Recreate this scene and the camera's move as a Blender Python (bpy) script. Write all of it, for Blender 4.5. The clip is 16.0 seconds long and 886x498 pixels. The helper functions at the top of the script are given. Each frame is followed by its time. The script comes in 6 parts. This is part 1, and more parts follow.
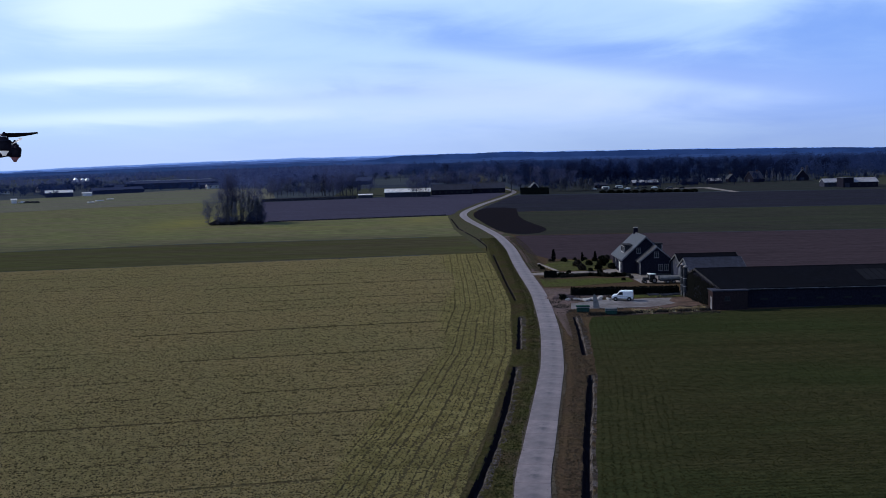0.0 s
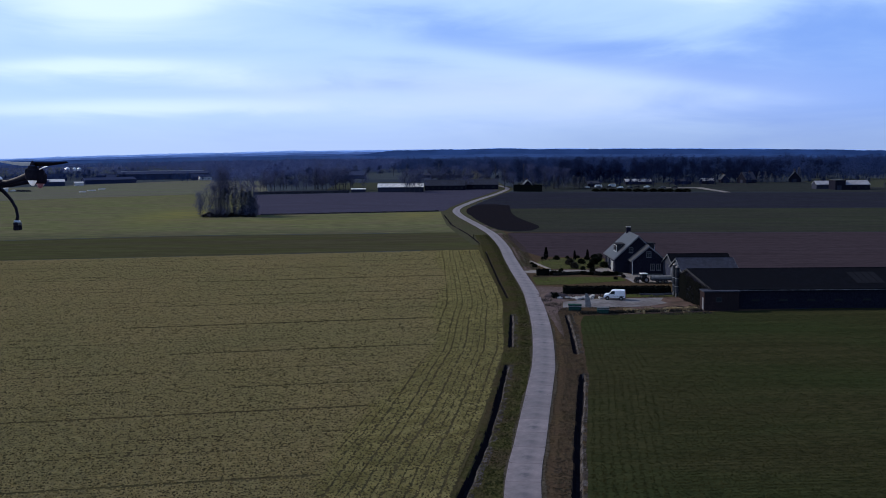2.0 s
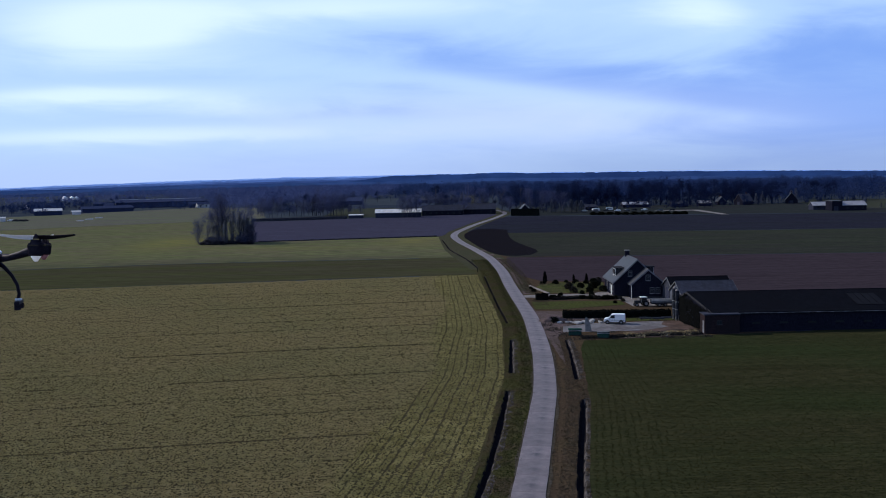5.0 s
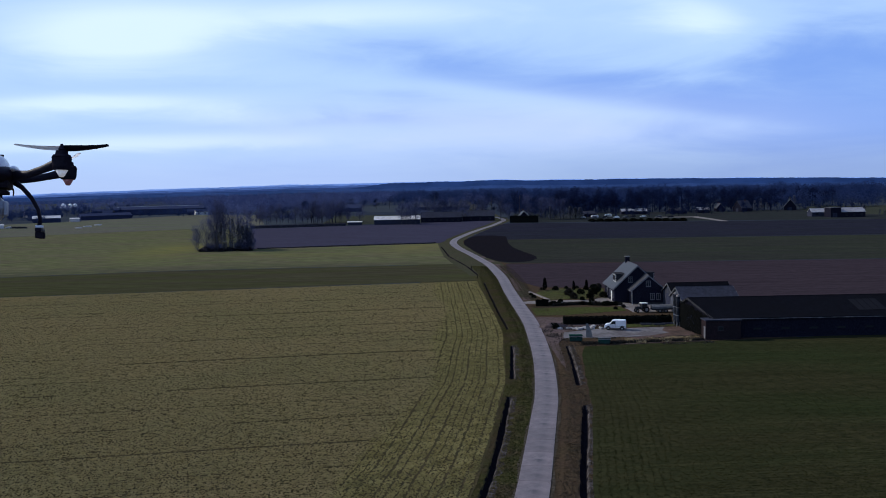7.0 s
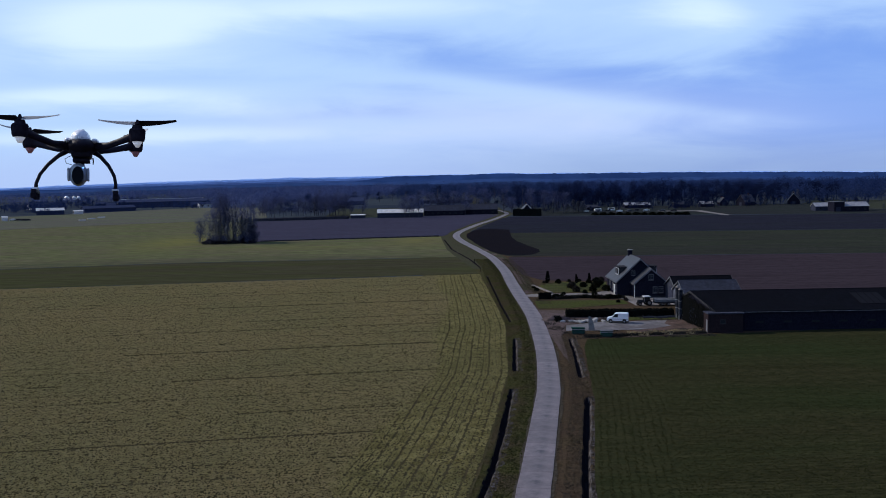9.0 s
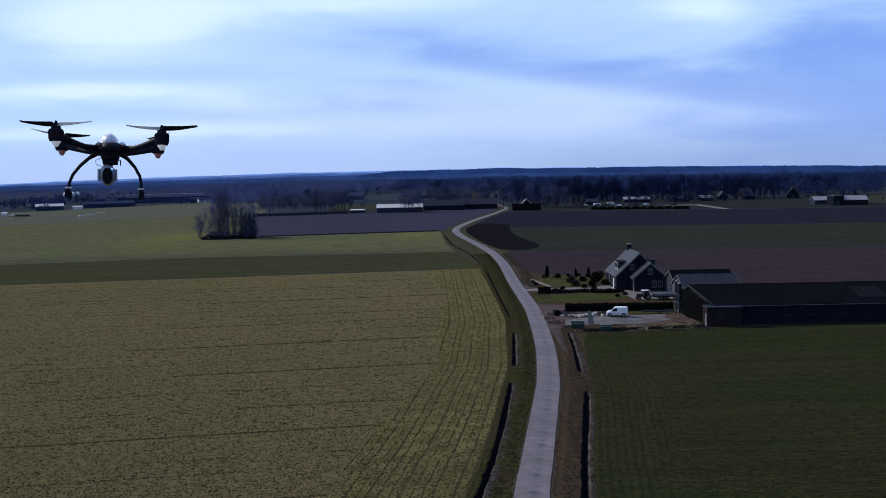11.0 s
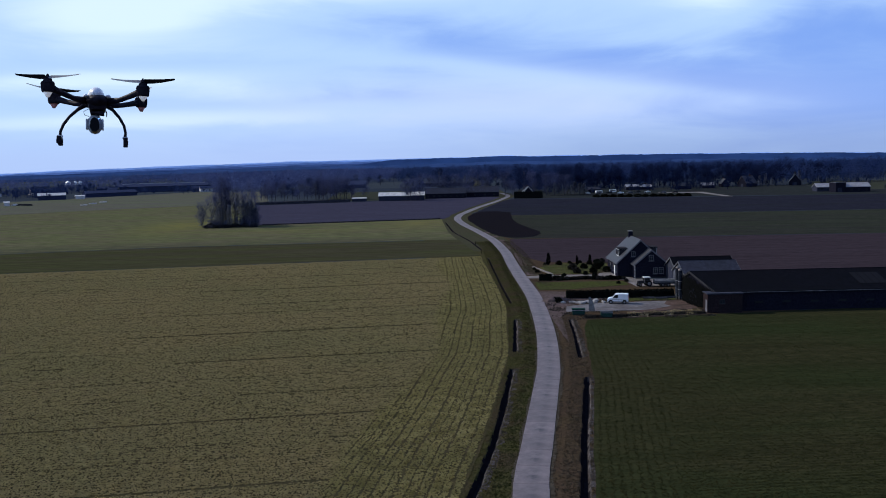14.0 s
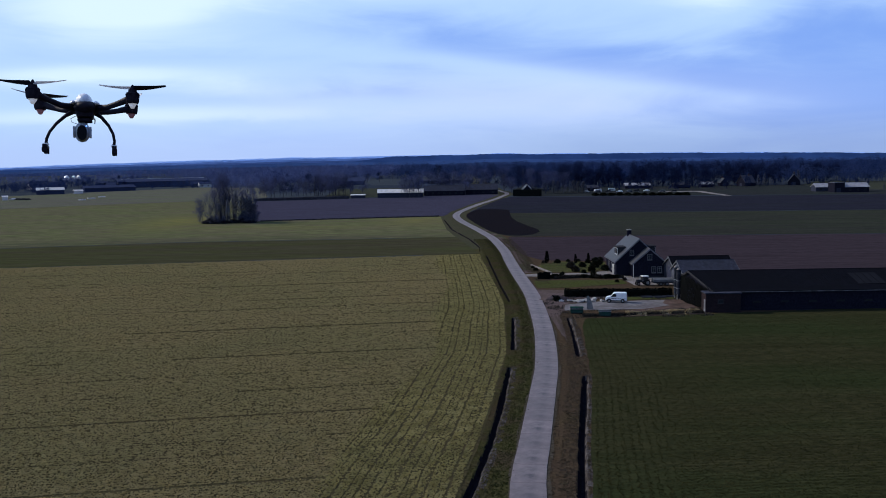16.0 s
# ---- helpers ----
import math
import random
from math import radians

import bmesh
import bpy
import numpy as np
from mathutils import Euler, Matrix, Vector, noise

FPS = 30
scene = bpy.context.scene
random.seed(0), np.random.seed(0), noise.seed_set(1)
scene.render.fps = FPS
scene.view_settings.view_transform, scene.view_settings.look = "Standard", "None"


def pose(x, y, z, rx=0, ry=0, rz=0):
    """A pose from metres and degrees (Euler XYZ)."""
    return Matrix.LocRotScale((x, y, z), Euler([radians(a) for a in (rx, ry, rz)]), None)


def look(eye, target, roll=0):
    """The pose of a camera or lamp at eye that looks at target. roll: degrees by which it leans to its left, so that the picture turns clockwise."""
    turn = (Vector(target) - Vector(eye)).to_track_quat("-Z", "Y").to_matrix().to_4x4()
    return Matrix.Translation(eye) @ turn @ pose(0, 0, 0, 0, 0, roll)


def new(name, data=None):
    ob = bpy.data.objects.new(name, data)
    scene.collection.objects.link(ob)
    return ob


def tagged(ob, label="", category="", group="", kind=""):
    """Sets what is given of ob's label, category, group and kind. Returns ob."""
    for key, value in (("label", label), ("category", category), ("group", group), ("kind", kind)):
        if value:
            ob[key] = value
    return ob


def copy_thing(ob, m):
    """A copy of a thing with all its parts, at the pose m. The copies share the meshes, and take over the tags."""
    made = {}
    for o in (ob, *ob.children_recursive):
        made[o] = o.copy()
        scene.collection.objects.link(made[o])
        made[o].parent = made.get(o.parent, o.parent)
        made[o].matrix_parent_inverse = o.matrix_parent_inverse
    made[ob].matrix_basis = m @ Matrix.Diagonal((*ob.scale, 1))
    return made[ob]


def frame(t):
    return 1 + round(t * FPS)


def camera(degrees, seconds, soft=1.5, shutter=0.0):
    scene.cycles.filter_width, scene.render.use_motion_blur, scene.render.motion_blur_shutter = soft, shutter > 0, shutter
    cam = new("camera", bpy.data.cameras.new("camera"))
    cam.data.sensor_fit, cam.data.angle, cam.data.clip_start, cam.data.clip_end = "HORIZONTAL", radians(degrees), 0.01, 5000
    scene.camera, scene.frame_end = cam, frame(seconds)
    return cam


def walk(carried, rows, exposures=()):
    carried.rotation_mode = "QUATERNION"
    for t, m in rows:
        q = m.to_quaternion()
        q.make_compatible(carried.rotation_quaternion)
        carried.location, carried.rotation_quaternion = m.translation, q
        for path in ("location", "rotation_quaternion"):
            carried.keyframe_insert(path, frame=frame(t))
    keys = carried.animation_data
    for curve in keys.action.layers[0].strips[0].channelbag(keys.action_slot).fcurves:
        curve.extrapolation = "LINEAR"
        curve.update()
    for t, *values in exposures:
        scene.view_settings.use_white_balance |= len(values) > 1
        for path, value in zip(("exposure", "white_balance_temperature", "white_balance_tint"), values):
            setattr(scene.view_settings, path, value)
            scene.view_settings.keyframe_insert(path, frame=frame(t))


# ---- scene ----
cam = camera(51.0, 16.0, 0.95)
PATH = [
    (0.0, pose(0.508, 0.122, 26.203, 84.249, 1.411, 0.381)),
    (0.5, pose(0.479, 0.118, 26.257, 84.258, 1.630, 0.438)),
    (1.0, pose(0.520, 0.086, 26.295, 84.251, 1.482, 0.393)),
    (1.5, pose(0.440, 0.169, 26.308, 83.869, 0.857, 0.161)),
    (2.0, pose(0.328, 0.240, 26.355, 83.965, 0.429, -0.019)),
    (2.5, pose(0.261, 0.261, 26.391, 84.337, 0.608, -0.170)),
    (3.0, pose(0.236, 0.334, 26.414, 85.367, 1.038, -0.194)),
    (3.5, pose(0.214, 0.438, 26.486, 85.628, 0.873, -0.134)),
    (4.0, pose(0.214, 0.457, 26.535, 85.431, 1.079, -0.191)),
    (6.5, pose(-0.075, 1.006, 26.295, 85.807, 0.952, -0.246)),
    (7.0, pose(-0.138, 1.078, 26.206, 85.936, 1.070, -0.309)),
    (7.5, pose(-0.142, 0.912, 26.154, 85.955, 0.970, -0.184)),
    (8.0, pose(-0.140, 0.766, 26.163, 85.650, 1.154, -0.096)),
    (8.5, pose(-0.136, 0.637, 26.134, 85.513, 1.187, -0.043)),
    (9.0, pose(-0.177, 0.593, 26.133, 85.531, 0.933, -0.116)),
    (9.5, pose(-0.243, 0.566, 26.160, 85.206, 0.965, -0.122)),
    (12.0, pose(-0.028, 0.077, 26.114, 85.208, 1.105, -0.169)),
    (12.5, pose(0.038, -0.013, 26.081, 85.273, 0.854, -0.149)),
    (13.0, pose(0.022, -0.062, 26.067, 84.901, 0.869, -0.150)),
    (13.5, pose(-0.009, -0.054, 26.029, 84.558, 1.078, -0.019)),
    (14.0, pose(0.019, -0.091, 25.989, 84.492, 1.247, -0.033)),
    (14.5, pose(0.032, -0.103, 25.995, 84.931, 1.106, -0.090)),
    (15.0, pose(0.007, -0.055, 25.990, 84.878, 0.979, -0.092)),
    (15.5, pose(0.001, 0.018, 25.990, 84.318, 0.997, -0.112)),
    (16.0, pose(0.009, 0.062, 26.045, 84.318, 0.836, -0.088)),
]
walk(cam, PATH, [(0.0, 0.01), (4.0, 0.0), (7.0, -0.06), (9.5, -0.09), (12.0, -0.03), (13.0, -0.06), (16.0, -0.04)])

# ---- sky and sun ----
SUN_AZ, SUN_EL = radians(66), radians(32)  # left of ahead, above the horizon
sun = new("sun", bpy.data.lights.new("sun", "SUN"))
sun.data.energy, sun.data.angle, sun.data.color = 3.0, radians(1.0), (1.0, 0.93, 0.83)
sun.matrix_world = look((-300 * math.sin(SUN_AZ), 300 * math.cos(SUN_AZ), 300 * math.tan(SUN_EL)), (0, 0, 0))

world = bpy.data.worlds.new("sky")
scene.world = world
world.use_nodes = True


# streaks of high cloud (positive) and clear sky (negative): place across and up, lean, length, breadth, strength
CLOUD_STREAKS = [
    (-0.42, 0.125, 0.0, 0.20, 0.05, 0.22), (-0.36, 0.075, 0.0, 0.20, 0.03, 0.16),
    (0.16, 0.105, -0.14, 0.32, 0.026, -0.33), (0.42, 0.125, -0.1, 0.14, 0.045, -0.22), (0.14, 0.080, -0.12, 0.22, 0.010, 0.22),
    (-0.37, 0.165, 0.0, 0.14, 0.034, 0.75), (-0.10, 0.180, 0.0, 0.20, 0.020, 0.45), (0.28, 0.172, -0.2, 0.08, 0.022, 0.55),
    (-0.40, 0.090, 0.0, 0.16, 0.008, 0.40), (-0.34, 0.048, 0.0, 0.28, 0.010, 0.40), (-0.30, 0.110, 0.0, 0.16, 0.008, -0.22),
    (-0.25, 0.066, 0.0, 0.25, 0.007, -0.22), (0.52, 0.07, 0.0, 0.30, 0.12, -0.26), (0.40, 0.02, 0.0, 0.36, 0.05, -0.20),
]


class Nodes:
    """Short hand for building a node tree."""

    def __init__(self, tree, clear=True):
        self.t = tree
        if clear:
            tree.nodes.clear()

    def add(self, kind):
        return self.t.nodes.new(kind)

    def link(self, a, b):
        self.t.links.new(a, b)

    def math(self, op, a, b=0.0, clamp=False):
        n = self.add("ShaderNodeMath")
        n.operation, n.use_clamp = op, clamp
        for i, v in enumerate((a, b)):
            if isinstance(v, (int, float)):
                n.inputs[i].default_value = v
            else:
                self.link(v, n.inputs[i])
        return n.outputs[0]

    def mix(self, fac, a, b, blend="MIX"):
        n = self.add("ShaderNodeMix")
        n.data_type, n.blend_type = "RGBA", blend
        for sock, v in ((n.inputs[0], fac), (n.inputs[6], a), (n.inputs[7], b)):
            if isinstance(v, (int, float)):
                sock.default_value = v
            elif isinstance(v, tuple):
                sock.default_value = (*v, 1.0)
            else:
                self.link(v, sock)
        return n.outputs[2]

    def noise(self, vec, scale, detail=4.0, rough=0.55, dist=0.0):
        n = self.add("ShaderNodeTexNoise")
        n.inputs["Scale"].default_value, n.inputs["Detail"].default_value = scale, detail
        n.inputs["Roughness"].default_value, n.inputs["Distortion"].default_value = rough, dist
        self.link(vec, n.inputs["Vector"])
        return n.outputs["Fac"]

    def ramp(self, fac, lo, hi):
        n = self.add("ShaderNodeMapRange")
        n.clamp, n.interpolation_type = True, "SMOOTHSTEP"
        n.inputs["From Min"].default_value, n.inputs["From Max"].default_value = lo, hi
        self.link(fac, n.inputs["Value"])
        return n.outputs[0]

    def mapping(self, vec, scale=(1, 1, 1), turn=0.0, move=(0, 0, 0)):
        n = self.add("ShaderNodeMapping")
        n.inputs["Scale"].default_value, n.inputs["Rotation"].default_value, n.inputs["Location"].default_value = scale, (0, 0, turn), move
        self.link(vec, n.inputs["Vector"])
        return n.outputs[0]


def build_sky():
    n = Nodes(world.node_tree)
    out, bg = n.add("ShaderNodeOutputWorld"), n.add("ShaderNodeBackground")
    bg.inputs["Strength"].default_value = 0.102
    sky = n.add("ShaderNodeTexSky")
    sky.sky_type, sky.sun_disc = "NISHITA", False
    sky.sun_elevation, sky.sun_rotation = SUN_EL, -SUN_AZ
    sky.air_density, sky.dust_density, sky.ozone_density = 1.0, 0.4, 3.0
    co = n.add("ShaderNodeTexCoord").outputs["Generated"]
    sep = n.add("ShaderNodeSeparateXYZ")
    n.link(co, sep.inputs[0])
    x, y, z = sep.outputs
    fine = n.noise(n.mapping(co, (3.0, 3.0, 14.0), 0.0, (0.4, 1.7, 0.2)), 1.5, 5, 0.55, 0.5)
    broad = n.noise(n.mapping(co, (1.6, 1.6, 7.0), 0.0, (5.2, 0.3, 1.1)), 1.0, 3, 0.5, 0.6)
    ahead = n.math("MAXIMUM", y, 0.15)
    u = n.math("DIVIDE", x, ahead)
    v = n.math("DIVIDE", z, ahead)
    u = n.math("ADD", u, n.math("MULTIPLY", n.math("SUBTRACT", broad, 0.5), 0.20))
    v = n.math("ADD", v, n.math("MULTIPLY", n.math("SUBTRACT", fine, 0.5), 0.030))
    cover = n.math("ADD", 0.50, n.math("MULTIPLY", n.math("SUBTRACT", fine, 0.5), 0.75))
    cover = n.math("ADD", cover, n.math("MULTIPLY", n.math("SUBTRACT", broad, 0.5), 0.45))
    for u0, v0, lean, su, sv, amp in CLOUD_STREAKS:
        du = n.math("SUBTRACT", u, u0)
        dv = n.math("SUBTRACT", n.math("SUBTRACT", v, v0), n.math("MULTIPLY", du, lean))
        d2 = n.math("ADD", n.math("POWER", n.math("ABSOLUTE", n.math("DIVIDE", du, su)), 2.0), n.math("POWER", n.math("ABSOLUTE", n.math("DIVIDE", dv, sv)), 2.0))
        cover = n.math("ADD", cover, n.math("MULTIPLY", n.math("EXPONENT", n.math("MULTIPLY", d2, -1.0)), amp))
    blue = n.mix(0.12, (2.2, 4.1, 9.9), sky.outputs[0])
    col = n.mix(n.ramp(cover, 0.0, 0.55), blue, (4.8, 7.0, 10.7))
    col = n.mix(n.ramp(cover, 0.5, 1.15), col, (7.5, 9.5, 11.1))
    dv = n.math("DIVIDE", n.math("SUBTRACT", v, 0.058), 0.035)  # a thin veil of pinkish cloud
    du = n.math("DIVIDE", n.math("SUBTRACT", u, 0.05), 0.32)
    veil = n.math("EXPONENT", n.math("MULTIPLY", n.math("ADD", n.math("MULTIPLY", du, du), n.math("MULTIPLY", dv, dv)), -1.0))
    col = n.mix(n.math("MULTIPLY", veil, n.math("ADD", 0.12, n.math("MULTIPLY", fine, 0.75)), True), col, (6.3, 7.3, 10.8))
    low = n.ramp(z, 0.055, 0.0)  # thin lavender haze of cloud low down
    col = n.mix(n.math("MULTIPLY", low, 0.6), col, n.mix(n.ramp(u, -0.15, 0.2), (4.5, 5.7, 9.5), (3.0, 4.0, 6.7)))
    # cloud turned away from the sun is duller
    facing = n.math("ADD", n.math("MULTIPLY", x, -math.sin(SUN_AZ)), n.math("MULTIPLY", y, math.cos(SUN_AZ)))
    dull = n.ramp(facing, 0.0, -0.7)
    col = n.mix(n.math("MULTIPLY", dull, 0.85), col, (0.65, 1.08, 2.75))
    high = n.ramp(z, 0.22, 0.6)
    col = n.mix(n.math("MULTIPLY", high, 0.8), col, (0.85, 1.48, 3.9))
    n.link(col, bg.inputs["Color"])
    n.link(bg.outputs[0], out.inputs[0])


build_sky()


# ---- materials ----
def surface(name, a, b, scale=3.0, rough=0.85, wide=None, wide_scale=0.05, bump=0.25, metal=0.0, spec=0.0, stretch=(1, 1, 1), turn=0.0,
            rows=None, vary=0.0, height=0.02, thin=0.0, streaks=None):
    """A surface with fine grain between colours a and b, and wide patches of a third; rows: (turn, spacing, depth) of drill lines;
    streaks: (turn, strength) of long faint bands; thin: how much light comes through, for leaves."""
    m = bpy.data.materials.new(name)
    m.use_nodes = True
    n = Nodes(m.node_tree)
    out, bsdf = n.add("ShaderNodeOutputMaterial"), n.add("ShaderNodeBsdfPrincipled")
    co = n.add("ShaderNodeTexCoord").outputs["Object"]
    v = n.mapping(co, stretch, turn)
    g = n.noise(v, scale, 5, 0.6)
    grain = n.ramp(g, 0.3, 0.7)
    col = n.mix(grain, a, b)
    if wide:
        w = n.ramp(n.noise(v, wide_scale, 4, 0.6, 0.3), 0.38, 0.64)
        col = n.mix(w, col, n.mix(grain, tuple(0.8 * c for c in wide), tuple(min(1.0, 1.2 * c) for c in wide)))
    h = g
    if rows:
        turn_r, space, depth = rows
        wave = n.add("ShaderNodeTexWave")
        wave.wave_type, wave.bands_direction, wave.wave_profile = "BANDS", "Y", "SIN"
        wave.inputs["Scale"].default_value, wave.inputs["Distortion"].default_value = 0.314 / space, 1.5
        wave.inputs["Detail"].default_value, wave.inputs["Detail Scale"].default_value = 3.0, 0.4
        n.link(n.mapping(co, (1, 1, 1), turn_r), wave.inputs["Vector"])
        col = n.mix(n.math("MULTIPLY", wave.outputs["Fac"], depth), col, tuple(0.45 * c for c in a))
    if streaks:
        long_v = n.mapping(co, (0.035, 0.42, 1), streaks[0])
        band = n.noise(long_v, 1.0, 4, 0.65, 0.4)
        hs = n.add("ShaderNodeHueSaturation")
        n.link(n.math("ADD", n.math("MULTIPLY", n.ramp(band, 0.3, 0.7), 2 * streaks[1]), 1.0 - streaks[1]), hs.inputs["Value"])
        n.link(col, hs.inputs["Color"])
        col = hs.outputs[0]
    if vary:
        r = n.add("ShaderNodeObjectInfo").outputs["Random"]
        hsv = n.add("ShaderNodeHueSaturation")
        n.link(n.math("ADD", n.math("MULTIPLY", r, 2 * vary), 1.0 - vary), hsv.inputs["Value"])
        n.link(col, hsv.inputs["Color"])
        col = hsv.outputs[0]
    n.link(col, bsdf.inputs["Base Color"])
    rr = n.math("ADD", n.math("MULTIPLY", grain, 0.12), rough - 0.06)
    n.link(rr, bsdf.inputs["Roughness"])
    bsdf.inputs["Metallic"].default_value, bsdf.inputs["Specular IOR Level"].default_value = metal, spec
    if bump:
        bp = n.add("ShaderNodeBump")
        bp.inputs["Strength"].default_value, bp.inputs["Distance"].default_value = bump, height
        n.link(h, bp.inputs["Height"])
        n.link(bp.outputs[0], bsdf.inputs["Normal"])
    if thin:
        glowing, both = n.add("ShaderNodeBsdfTranslucent"), n.add("ShaderNodeMixShader")
        n.link(col, glowing.inputs["Color"])
        both.inputs[0].default_value = thin
        n.link(bsdf.outputs[0], both.inputs[1])
        n.link(glowing.outputs[0], both.inputs[2])
        n.link(both.outputs[0], out.inputs[0])
    else:
        n.link(bsdf.outputs[0], out.inputs[0])
    return m


def glass_dark(name, tint=(0.02, 0.025, 0.03), spec=0.7):
    m = bpy.data.materials.new(name)
    m.use_nodes = True
    b = m.node_tree.nodes["Principled BSDF"]
    b.inputs["Base Color"].default_value, b.inputs["Roughness"].default_value = (*tint, 1), 0.06
    b.inputs["Specular IOR Level"].default_value = spec
    return m


def glow(name, color, strength):
    m = bpy.data.materials.new(name)
    m.use_nodes = True
    b = m.node_tree.nodes["Principled BSDF"]
    b.inputs["Base Color"].default_value = (*color, 1)
    b.inputs["Emission Color"].default_value, b.inputs["Emission Strength"].default_value = (*color, 1), strength
    b.inputs["Roughness"].default_value = 0.3
    return m


